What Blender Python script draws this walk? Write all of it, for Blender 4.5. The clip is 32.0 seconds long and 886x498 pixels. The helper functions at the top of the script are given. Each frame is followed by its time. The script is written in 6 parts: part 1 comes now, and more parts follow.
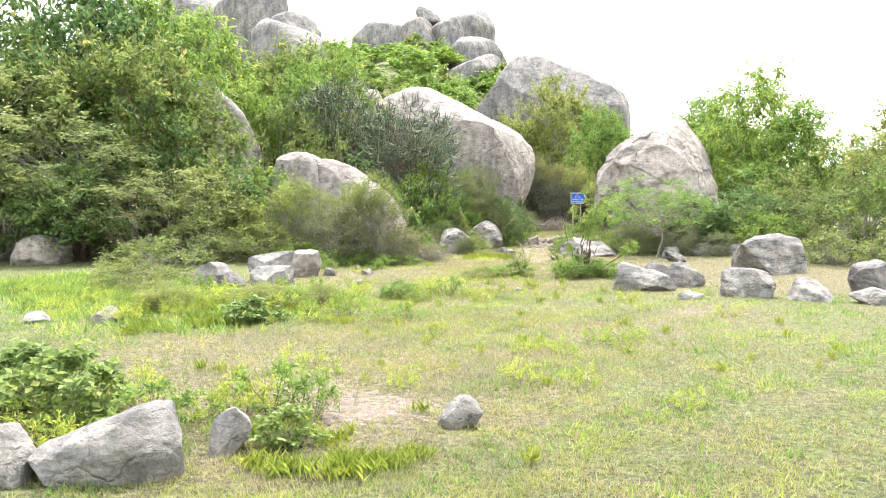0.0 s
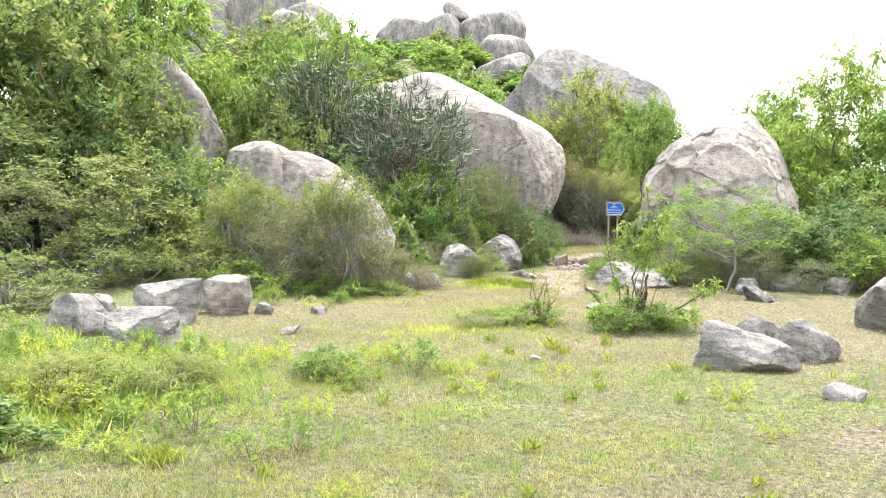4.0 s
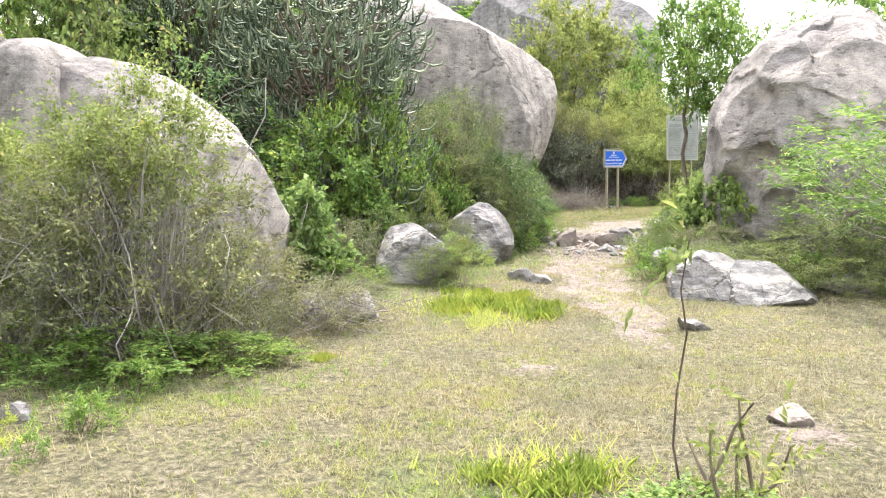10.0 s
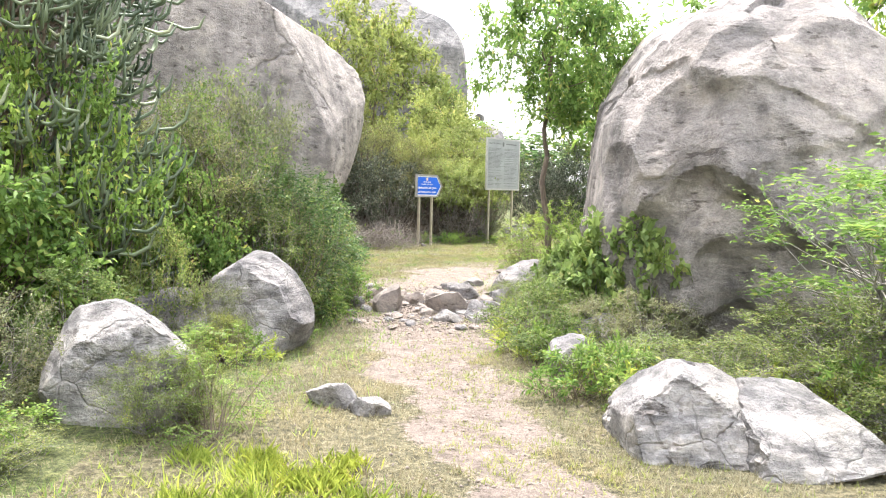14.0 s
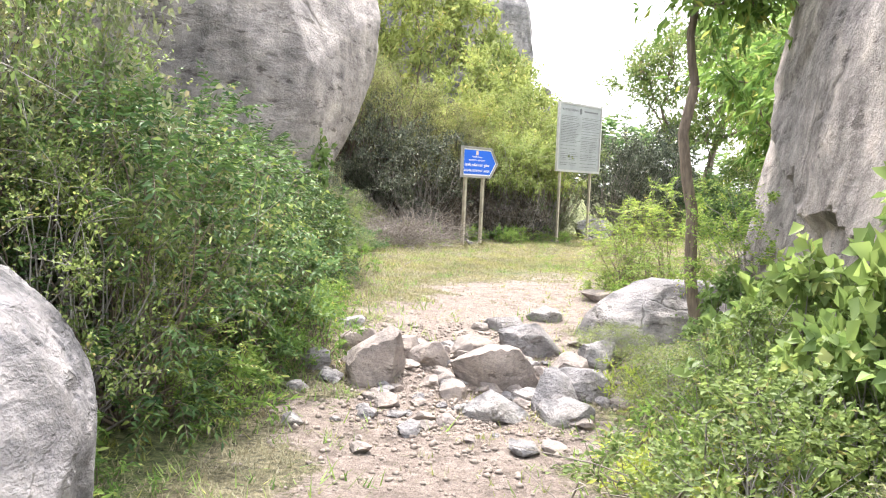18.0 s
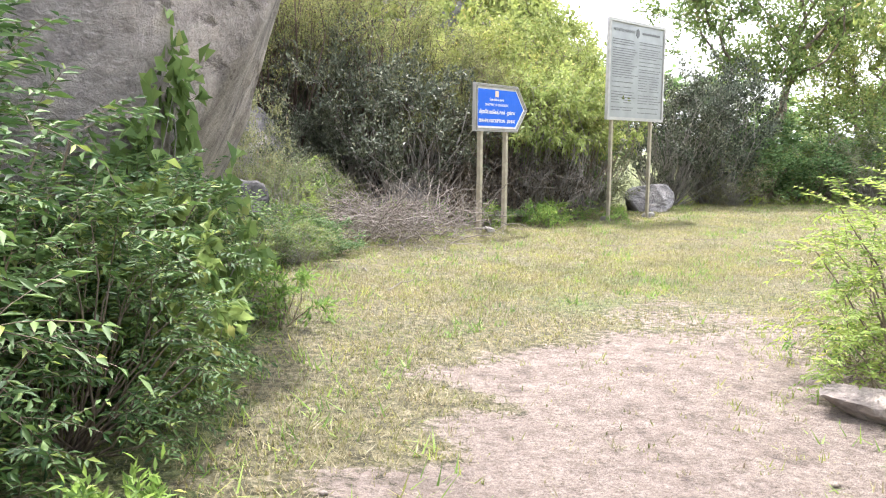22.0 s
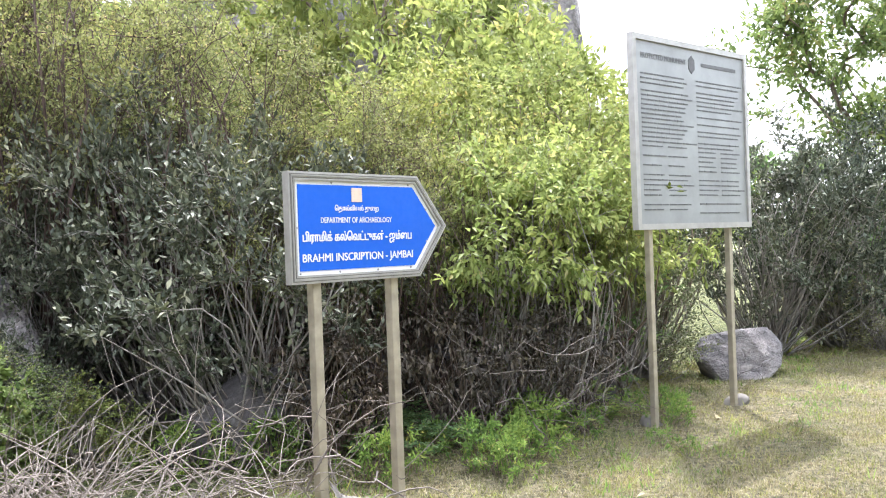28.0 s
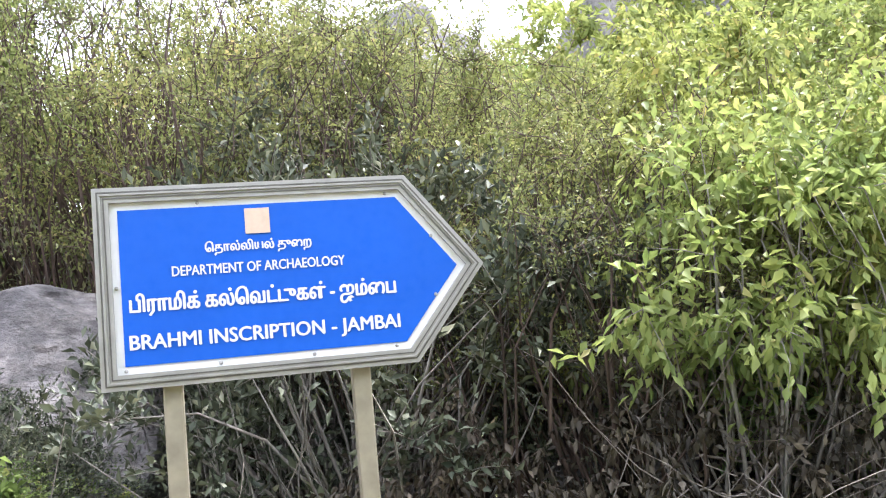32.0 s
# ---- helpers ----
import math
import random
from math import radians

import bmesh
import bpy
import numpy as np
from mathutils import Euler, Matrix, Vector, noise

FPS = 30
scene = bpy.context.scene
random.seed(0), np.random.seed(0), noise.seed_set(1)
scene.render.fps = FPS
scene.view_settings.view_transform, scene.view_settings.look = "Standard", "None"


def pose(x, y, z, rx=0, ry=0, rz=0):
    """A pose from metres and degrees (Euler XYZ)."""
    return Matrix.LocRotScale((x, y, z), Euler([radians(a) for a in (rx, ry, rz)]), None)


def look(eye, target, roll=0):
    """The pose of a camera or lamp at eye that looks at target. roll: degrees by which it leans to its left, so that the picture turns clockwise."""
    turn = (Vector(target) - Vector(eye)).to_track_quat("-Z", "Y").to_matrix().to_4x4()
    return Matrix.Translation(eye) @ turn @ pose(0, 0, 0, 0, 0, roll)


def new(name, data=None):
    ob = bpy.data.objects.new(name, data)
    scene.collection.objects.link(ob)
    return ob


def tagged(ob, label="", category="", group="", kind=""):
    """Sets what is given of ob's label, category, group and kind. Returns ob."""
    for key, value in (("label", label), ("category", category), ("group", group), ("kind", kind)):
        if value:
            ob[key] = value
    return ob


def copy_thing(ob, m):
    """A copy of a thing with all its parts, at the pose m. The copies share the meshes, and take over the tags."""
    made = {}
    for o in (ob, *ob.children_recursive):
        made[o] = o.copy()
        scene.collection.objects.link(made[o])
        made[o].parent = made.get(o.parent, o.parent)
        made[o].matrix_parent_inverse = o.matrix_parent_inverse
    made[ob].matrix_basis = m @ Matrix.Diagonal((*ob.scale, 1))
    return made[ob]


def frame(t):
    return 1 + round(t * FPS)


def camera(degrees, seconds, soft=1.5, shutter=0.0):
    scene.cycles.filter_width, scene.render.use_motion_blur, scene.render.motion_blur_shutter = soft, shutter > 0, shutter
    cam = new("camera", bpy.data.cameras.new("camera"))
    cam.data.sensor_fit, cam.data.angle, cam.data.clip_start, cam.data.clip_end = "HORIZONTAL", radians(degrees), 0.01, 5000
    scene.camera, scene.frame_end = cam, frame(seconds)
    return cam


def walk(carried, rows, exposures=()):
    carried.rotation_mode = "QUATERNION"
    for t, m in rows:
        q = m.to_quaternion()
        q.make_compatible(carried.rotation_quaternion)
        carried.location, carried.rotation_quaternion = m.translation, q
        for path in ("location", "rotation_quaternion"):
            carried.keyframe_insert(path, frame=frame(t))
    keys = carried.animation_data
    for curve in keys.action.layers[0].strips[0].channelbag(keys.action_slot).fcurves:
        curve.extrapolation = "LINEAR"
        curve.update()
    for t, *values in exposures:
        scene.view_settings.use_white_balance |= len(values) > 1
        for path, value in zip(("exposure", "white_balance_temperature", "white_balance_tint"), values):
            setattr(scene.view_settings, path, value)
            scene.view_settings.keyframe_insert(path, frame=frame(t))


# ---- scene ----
EXPOSURE = 1.6
LENS = 53.95
PATH = (
    (0, (7.025, -43.544, 1.421), (5.821, -39.735, 1.212), -0.58),
    (0.5, (6.953, -42.745, 1.395), (5.828, -38.915, 1.129), -2.58),
    (1, (6.883, -41.967, 1.393), (5.689, -38.158, 1.137), 0.25),
    (1.5, (6.759, -41.182, 1.400), (5.682, -37.336, 1.168), -0.10),
    (2, (6.587, -40.410, 1.400), (5.301, -36.631, 1.146), -0.19),
    (2.5, (6.382, -39.667, 1.389), (5.212, -35.845, 1.245), -0.65),
    (3, (6.176, -38.898, 1.405), (4.832, -35.131, 1.324), 0.34),
    (3.5, (5.957, -38.132, 1.447), (4.810, -34.303, 1.302), -0.36),
    (4, (5.751, -37.421, 1.481), (4.429, -33.650, 1.299), 0.87),
    (4.5, (5.546, -36.683, 1.521), (4.419, -32.854, 1.259), -0.82),
    (6.5, (4.615, -32.898, 1.505), (3.516, -29.067, 1.166), -0.35),
    (7, (4.431, -32.165, 1.489), (3.208, -28.383, 1.050), -0.10),
    (7.5, (4.164, -31.452, 1.488), (2.871, -27.671, 1.298), -0.02),
    (8, (3.937, -30.755, 1.489), (2.824, -26.918, 1.294), 0.05),
    (8.5, (3.685, -30.135, 1.476), (2.496, -26.323, 1.242), 1.30),
    (9, (3.380, -29.526, 1.461), (2.281, -25.691, 1.174), 0.63),
    (9.5, (3.054, -28.918, 1.450), (1.747, -25.144, 1.225), 1.43),
    (10, (2.691, -28.305, 1.433), (1.600, -24.476, 1.050), -0.35),
    (10.5, (2.371, -27.691, 1.406), (1.246, -23.866, 1.086), 1.21),
    (11, (2.082, -27.089, 1.400), (1.255, -23.198, 0.985), -0.63),
    (11.5, (1.849, -26.427, 1.417), (0.972, -22.527, 1.266), -1.94),
    (12, (1.670, -25.725, 1.421), (1.023, -21.784, 1.197), 0.32),
    (12.5, (1.554, -25.016, 1.424), (0.953, -21.064, 1.274), 0.92),
    (13, (1.471, -24.288, 1.429), (1.075, -20.315, 1.190), 1.65),
    (13.5, (1.473, -23.560, 1.432), (1.434, -19.569, 1.177), -0.73),
    (14, (1.419, -22.813, 1.442), (1.300, -18.823, 1.185), 1.21),
    (14.5, (1.380, -22.036, 1.425), (1.413, -18.045, 1.167), 0.86),
    (16.5, (1.059, -18.954, 1.459), (1.001, -14.987, 0.956), 1.51),
    (17, (1.184, -18.165, 1.355), (0.924, -14.211, 0.809), 0.47),
    (17.5, (1.307, -17.412, 1.234), (1.094, -13.467, 0.603), 2.49),
    (18, (1.300, -16.660, 1.159), (0.922, -12.689, 0.864), 2.51),
    (18.5, (1.232, -15.886, 1.099), (0.766, -11.932, 0.715), 1.95),
    (19, (1.146, -15.125, 1.084), (0.543, -11.181, 0.810), 1.32),
    (19.5, (1.039, -14.425, 1.090), (0.536, -10.462, 0.882), 0.17),
    (20, (0.955, -13.790, 1.073), (0.659, -9.803, 0.968), -0.40),
    (20.5, (0.865, -13.112, 1.080), (0.449, -9.142, 0.822), 0.50),
    (21, (0.798, -12.422, 1.082), (0.585, -8.440, 0.769), 0.49),
    (21.5, (0.708, -11.707, 1.088), (0.153, -7.756, 0.805), 1.32),
    (22, (0.604, -10.989, 1.102), (0.252, -7.031, 0.641), 0.63),
    (22.5, (0.540, -10.240, 1.128), (0.202, -6.283, 0.652), -0.33),
    (23, (0.464, -9.543, 1.172), (0.474, -5.596, 0.523), 0.26),
    (23.5, (0.403, -8.911, 1.233), (0.529, -4.953, 0.667), -0.67),
    (24, (0.378, -8.341, 1.288), (0.492, -4.398, 0.629), -0.11),
    (24.5, (0.439, -7.807, 1.320), (0.973, -3.871, 0.850), -1.40),
    (25, (0.575, -7.283, 1.332), (0.827, -3.317, 0.884), -2.19),
    (25.5, (0.738, -6.770, 1.347), (1.064, -2.791, 1.093), -1.76),
    (26, (0.981, -6.271, 1.354), (1.106, -2.274, 1.233), -0.85),
    (26.5, (1.197, -5.808, 1.371), (0.978, -1.815, 1.295), -1.34),
    (28.5, (1.834, -3.866, 1.544), (0.814, 0.002, 1.525), -1.80),
    (29, (2.043, -3.426, 1.570), (0.673, 0.331, 1.465), -1.95),
    (29.7, (2.281, -2.794, 1.591), (0.660, 0.860, 1.725), -1.40),
    (30, (2.369, -2.547, 1.579), (0.343, 0.894, 1.818), 2.21),
    (30.5, (2.421, -2.173, 1.537), (-0.043, 0.950, 1.955), -0.31),
    (31, (2.452, -1.869, 1.505), (-0.104, 1.192, 1.824), -3.09),
    (31.5, (2.474, -1.527, 1.468), (-0.076, 1.534, 1.818), -3.00),
    (32, (2.489, -1.185, 1.417), (-0.211, 1.744, 1.781), -5.12),
)

cam = camera(LENS, 32.0, soft=1.1)
walk(cam, [(t, look(eye, target, roll)) for t, eye, target, roll in PATH], exposures=[(t, EXPOSURE + e, k, tint) for t, e, k, tint in ((0, 0.0, 6500, 8), (9, 0.05, 6350, 11), (14, 0.22, 6300, 12), (19, 0.36, 6250, 14), (24, 0.38, 6000, 16), (32, 0.36, 5900, 17))])

# ---- world and sun ----
SUN_AZ, SUN_EL = radians(-11), radians(61)     # azimuth from +y towards +x
world = bpy.data.worlds.new("sky")
scene.world = world
world.use_nodes = True
wt = world.node_tree
wt.nodes.clear()
sky = wt.nodes.new("ShaderNodeTexSky")
sky.sky_type, sky.sun_disc = "NISHITA", False
sky.sun_elevation, sky.sun_rotation = SUN_EL, SUN_AZ
sky.dust_density, sky.air_density, sky.ozone_density = 6.0, 1.0, 0.6
haze = wt.nodes.new("ShaderNodeMix")
haze.data_type = "RGBA"
haze.inputs["Factor"].default_value = 0.6
haze.inputs["B"].default_value = (9.5, 9.7, 9.8, 1)
bg = wt.nodes.new("ShaderNodeBackground")
bg.inputs["Strength"].default_value = 0.15
wo = wt.nodes.new("ShaderNodeOutputWorld")
wt.links.new(sky.outputs["Color"], haze.inputs["A"])
wt.links.new(haze.outputs["Result"], bg.inputs["Color"])
wt.links.new(bg.outputs["Background"], wo.inputs["Surface"])

sun = new("sun", bpy.data.lights.new("sun", "SUN"))
sun.data.energy, sun.data.angle, sun.data.color = 2.9, radians(2.0), (1.0, 0.96, 0.88)
sun_dir = Vector((math.sin(SUN_AZ) * math.cos(SUN_EL), math.cos(SUN_AZ) * math.cos(SUN_EL), math.sin(SUN_EL)))
sun.matrix_world = look(sun_dir * 50, (0, 0, 0))


# ---- materials ----
def material(name, rough=0.85):
    m = bpy.data.materials.new(name)
    m.use_nodes = True
    nt = m.node_tree
    b = nt.nodes["Principled BSDF"]
    b.inputs["Roughness"].default_value = rough
    return m, nt, b


def noise_node(nt, scale, detail=4.0, rough=0.55, coord="Object", stretch=None, turn=(0, 0, 0)):
    tc = nt.nodes.new("ShaderNodeTexCoord")
    n = nt.nodes.new("ShaderNodeTexNoise")
    n.inputs["Scale"].default_value, n.inputs["Detail"].default_value, n.inputs["Roughness"].default_value = scale, detail, rough
    if stretch:
        mp = nt.nodes.new("ShaderNodeMapping")
        mp.inputs["Scale"].default_value = stretch
        mp.inputs["Rotation"].default_value = turn
        nt.links.new(tc.outputs[coord], mp.inputs["Vector"])
        nt.links.new(mp.outputs["Vector"], n.inputs["Vector"])
    else:
        nt.links.new(tc.outputs[coord], n.inputs["Vector"])
    return n.outputs["Fac"]


def ramp(nt, fac, stops):
    r = nt.nodes.new("ShaderNodeValToRGB")
    while len(r.color_ramp.elements) < len(stops):
        r.color_ramp.elements.new(0.5)
    for e, (pos, col) in zip(r.color_ramp.elements, stops):
        e.position, e.color = pos, (*col, 1)
    nt.links.new(fac, r.inputs["Fac"])
    return r.outputs["Color"]


def mix(nt, fac, a, b, mode="MIX"):
    n = nt.nodes.new("ShaderNodeMix")
    n.data_type, n.blend_type = "RGBA", mode
    for sock, v in (("Factor", fac), ("A", a), ("B", b)):
        if isinstance(v, (int, float)):
            n.inputs[sock].default_value = v
        elif isinstance(v, tuple):
            n.inputs[sock].default_value = (*v, 1)
        else:
            nt.links.new(v, n.inputs[sock])
    return n.outputs["Result"]


def bump(nt, b, fac, strength, distance=0.02):
    n = nt.nodes.new("ShaderNodeBump")
    n.inputs["Strength"].default_value, n.inputs["Distance"].default_value = strength, distance
    nt.links.new(fac, n.inputs["Height"])
    nt.links.new(n.outputs["Normal"], b.inputs["Normal"])
    return n


def granite(name, light, mid, dark, stain=(0.10, 0.095, 0.09), amount=0.5, relief=0.16, bands=0.0, veins=0.3):
    m, nt, b = material(name, 0.9)
    big = noise_node(nt, 0.7, 6, 0.6)
    streak = noise_node(nt, 1.6, 5, 0.6, stretch=(1.6, 1.6, 0.35))
    fine = noise_node(nt, 38, 4, 0.7)
    col = ramp(nt, big, ((0.3, dark), (0.5, mid), (0.68, light)))
    st = ramp(nt, streak, ((0.46, (0, 0, 0)), (0.62, (amount, amount, amount))))
    col = mix(nt, st, col, stain)
    sp = ramp(nt, fine, ((0.35, (0.8, 0.8, 0.8)), (0.55, (1, 1, 1)), (0.7, (1.1, 1.08, 1.06))))
    col = mix(nt, 1.0, col, sp, "MULTIPLY")
    mottle = ramp(nt, noise_node(nt, 5.5, 9, 0.68, stretch=(1, 1, 1.15)), ((0.36, (0.72, 0.71, 0.72)), (0.5, (1, 1, 1)), (0.64, (1.14, 1.12, 1.1))))
    col = mix(nt, 1.0, col, mottle, "MULTIPLY")
    flake = noise_node(nt, 3.2, 8, 0.66, stretch=(1, 1, 2.2), turn=(0.35, 0.75, 0.2))
    col = mix(nt, 1.0, col, ramp(nt, flake, ((0.38, (0.74, 0.73, 0.73)), (0.5, (1, 1, 1)), (0.62, (1.12, 1.1, 1.08)))), "MULTIPLY")
    blotch = ramp(nt, noise_node(nt, 0.32, 4, 0.6), ((0.38, (0.84, 0.84, 0.86)), (0.62, (1.1, 1.07, 1.04))))
    col = mix(nt, 1.0, col, blotch, "MULTIPLY")
    rough = mix(nt, 0.5, noise_node(nt, 9, 9, 0.72), flake)
    if bands:
        band = noise_node(nt, 2.6, 7, 0.68, stretch=(0.8, 0.9, 3.6), turn=(0.75, 0.5, 0.3))
        col = mix(nt, bands, col, mix(nt, 1.0, col, ramp(nt, band, ((0.36, (0.30, 0.30, 0.31)), (0.46, (0.85, 0.85, 0.86)), (0.56, (1.15, 1.13, 1.1)))), "MULTIPLY"))
        rough = mix(nt, 0.6, rough, band)
    wear = noise_node(nt, 2.4, 8, 0.66, stretch=(1, 1.1, 1.5))
    vein = nt.nodes.new("ShaderNodeTexVoronoi")
    vein.feature = "DISTANCE_TO_EDGE"
    vein.inputs["Scale"].default_value = veins
    tc = nt.nodes.new("ShaderNodeTexCoord")
    warp = nt.nodes.new("ShaderNodeMix")
    warp.data_type = "RGBA"
    warp.blend_type = "LINEAR_LIGHT"
    warp.inputs["Factor"].default_value = 0.5
    wn = nt.nodes.new("ShaderNodeTexNoise")
    wn.inputs["Scale"].default_value, wn.inputs["Detail"].default_value = 1.2, 6
    nt.links.new(tc.outputs["Object"], warp.inputs["A"])
    nt.links.new(tc.outputs["Object"], wn.inputs["Vector"])
    nt.links.new(wn.outputs["Color"], warp.inputs["B"])
    nt.links.new(warp.outputs["Result"], vein.inputs["Vector"])
    some = ramp(nt, noise_node(nt, 0.5, 2), ((0.5, (1, 1, 1)), (0.6, (0, 0, 0))))
    line = mix(nt, 1.0, ramp(nt, vein.outputs["Distance"], ((0.0, (0, 0, 0)), (0.02 if veins < 1 else 0.035, (1, 1, 1)))), some, "LIGHTEN")
    dash = ramp(nt, noise_node(nt, 3.0, 6, 0.62, stretch=(1.2, 1, 2.8)), ((0.60, (1, 1, 1)), (0.66, (0.48, 0.46, 0.45))))
    hgt = mix(nt, 0.12, mix(nt, 0.42, wear, rough), fine)
    hgt = mix(nt, 0.35, hgt, mix(nt, 1.0, hgt, dash, "MULTIPLY"))
    hgt = mix(nt, 0.5 if veins < 1 else 0.2, hgt, mix(nt, 1.0, hgt, line, "MULTIPLY"))
    col = mix(nt, 0.4 if veins < 1 else 0.08, col, mix(nt, 1.0, col, line, "MULTIPLY"))
    nt.links.new(mix(nt, 1.0, col, dash, "MULTIPLY"), b.inputs["Base Color"])
    bump(nt, b, hgt, 0.9, relief)
    return m


M_ROCK = granite("pinkish granite", (0.44, 0.396, 0.368), (0.355, 0.32, 0.296), (0.24, 0.218, 0.203), (0.115, 0.105, 0.098), 0.5, 0.2)
M_CLIFF = granite("grey weathered granite", (0.31, 0.295, 0.285), (0.25, 0.238, 0.23), (0.18, 0.172, 0.168), (0.075, 0.072, 0.07), 0.6)
M_GREY = granite("grey stone", (0.39, 0.373, 0.37), (0.285, 0.273, 0.272), (0.17, 0.163, 0.163), (0.075, 0.072, 0.073), 0.6, 0.2, 0.6, 2.4)
M_BROWN = granite("sandy brown stone", (0.38, 0.335, 0.30), (0.305, 0.265, 0.235), (0.21, 0.18, 0.16), (0.13, 0.11, 0.1), 0.45, 0.10, 0.5)
M_PALE = granite("pale weathered stone", (0.43, 0.415, 0.405), (0.33, 0.318, 0.312), (0.19, 0.184, 0.182), (0.10, 0.097, 0.095), 0.6, 0.2, 0.75, 2.0)
# stone colour lowered so that it holds the deep shade under plants
M_SHADED = granite("weathered stone darkened for shade", (0.15, 0.145, 0.143), (0.08, 0.077, 0.076), (0.05, 0.048, 0.048), (0.045, 0.043, 0.042), 0.55, 0.07)


def leaf_material(name, a, b_, dry=None, trans=0.42, rough=0.55):
    """Leaves: two greens, one leaf from the next, light passing through."""
    m, nt, b = material(name, rough)
    geo = nt.nodes.new("ShaderNodeNewGeometry")
    ob = nt.nodes.new("ShaderNodeObjectInfo")
    stops = [(0.0, a), (0.8, b_)]
    if dry:
        stops += [(0.93, b_), (0.97, dry)]
    col = ramp(nt, geo.outputs["Random Per Island"], stops)
    tint = ramp(nt, ob.outputs["Random"], ((0.0, (0.82, 0.88, 0.85)), (1.0, (1.18, 1.1, 1.0))))
    patch = ramp(nt, noise_node(nt, 1.3, 2), ((0.35, (0.8, 0.85, 0.85)), (0.65, (1.15, 1.12, 1.0))))
    col = mix(nt, 1.0, col, tint, "MULTIPLY")
    col = mix(nt, 1.0, col, patch, "MULTIPLY")
    nt.links.new(col, b.inputs["Base Color"])
    b.inputs["Specular IOR Level"].default_value = 0.3
    tr = nt.nodes.new("ShaderNodeBsdfTranslucent")
    nt.links.new(col, tr.inputs["Color"])
    ms = nt.nodes.new("ShaderNodeMixShader")
    ms.inputs["Fac"].default_value = trans
    nt.links.new(b.outputs["BSDF"], ms.inputs[1])
    nt.links.new(tr.outputs["BSDF"], ms.inputs[2])
    nt.links.new(ms.outputs["Shader"], nt.nodes["Material Output"].inputs["Surface"])
    return m


L_OLIVE = leaf_material("olive shrub leaves", (0.11, 0.155, 0.05), (0.265, 0.325, 0.11), (0.34, 0.29, 0.13), 0.5)
L_BRIGHT = leaf_material("fresh green leaves", (0.105, 0.19, 0.045), (0.27, 0.385, 0.10), (0.42, 0.42, 0.12), 0.5)
L_YELLOW = leaf_material("yellow-green leaves", (0.165, 0.205, 0.055), (0.31, 0.35, 0.125), (0.42, 0.38, 0.15), 0.5)
L_PRIVET = leaf_material("lime hedge leaves", (0.19, 0.25, 0.07), (0.37, 0.42, 0.15), (0.44, 0.41, 0.18), 0.52)
L_DEEP = leaf_material("deep green leaves", (0.085, 0.15, 0.06), (0.21, 0.305, 0.12), (0.30, 0.31, 0.11), 0.45)
L_NEEM = leaf_material("glossy pinnate leaves", (0.036, 0.08, 0.028), (0.105, 0.175, 0.052), (0.24, 0.30, 0.08), 0.28, 0.6)
L_SPRIG = leaf_material("lime pinnate leaves", (0.17, 0.25, 0.055), (0.32, 0.41, 0.11), (0.45, 0.45, 0.13), 0.5)
L_SUCC = leaf_material("grey succulent stems", (0.05, 0.075, 0.052), (0.19, 0.235, 0.165), (0.32, 0.35, 0.26), 0.05)
L_GREYLEAF = leaf_material("grey-green fleshy leaves", (0.035, 0.045, 0.032), (0.14, 0.16, 0.115), (0.32, 0.33, 0.26), 0.12)
# dead-leaf brown, darkened further to paint the shade low in the hedge
L_DEAD = leaf_material("withered brown leaves darkened for shade", (0.035, 0.028, 0.022), (0.11, 0.09, 0.072), (0.22, 0.185, 0.145), 0.15)
L_TWIG = leaf_material("dusty small leaves", (0.14, 0.155, 0.085), (0.26, 0.275, 0.155), (0.32, 0.27, 0.18), 0.4)
L_THORN = leaf_material("sparse thorn leaves", (0.12, 0.135, 0.06), (0.26, 0.275, 0.125), (0.28, 0.24, 0.16), 0.38)
L_FINE = leaf_material("fine olive leaflets", (0.115, 0.135, 0.05), (0.27, 0.295, 0.12), (0.36, 0.32, 0.16), 0.42)
L_ACACIA = leaf_material("feathery acacia leaflets", (0.17, 0.20, 0.075), (0.35, 0.385, 0.165), (0.4, 0.37, 0.18), 0.5)
L_BROAD = leaf_material("broad soft leaves", (0.13, 0.20, 0.06), (0.30, 0.39, 0.135), (0.40, 0.42, 0.16), 0.48)
L_DRY = leaf_material("dry grass blades", (0.215, 0.18, 0.105), (0.43, 0.375, 0.262), (0.25, 0.18, 0.13), 0.35)
L_GRASS = leaf_material("green grass blades", (0.17, 0.20, 0.05), (0.35, 0.385, 0.125), (0.42, 0.38, 0.19), 0.45)
L_STUBBLE = leaf_material("creeping turf leaves", (0.12, 0.125, 0.045), (0.30, 0.30, 0.125), (0.38, 0.33, 0.2), 0.35)
L_LIME = leaf_material("lime grass blades", (0.27, 0.34, 0.06), (0.46, 0.52, 0.12), (0.48, 0.46, 0.16), 0.5)


def bark(name, a, b_):
    m, nt, b = material(name, 0.9)
    f = noise_node(nt, 9, 6, 0.65, stretch=(3, 3, 0.6))
    nt.links.new(ramp(nt, f, ((0.35, a), (0.65, b_))), b.inputs["Base Color"])
    bump(nt, b, f, 0.6, 0.01)
    return m


M_BARK = bark("brown bark", (0.10, 0.075, 0.055), (0.22, 0.17, 0.125))
M_GREYBARK = bark("grey bark", (0.16, 0.145, 0.125), (0.32, 0.295, 0.26))
M_DARKSTEM = bark("dark reddish stems", (0.05, 0.032, 0.025), (0.13, 0.09, 0.07))
M_DRYTWIG = bark("dead twigs", (0.13, 0.108, 0.09), (0.28, 0.245, 0.21))

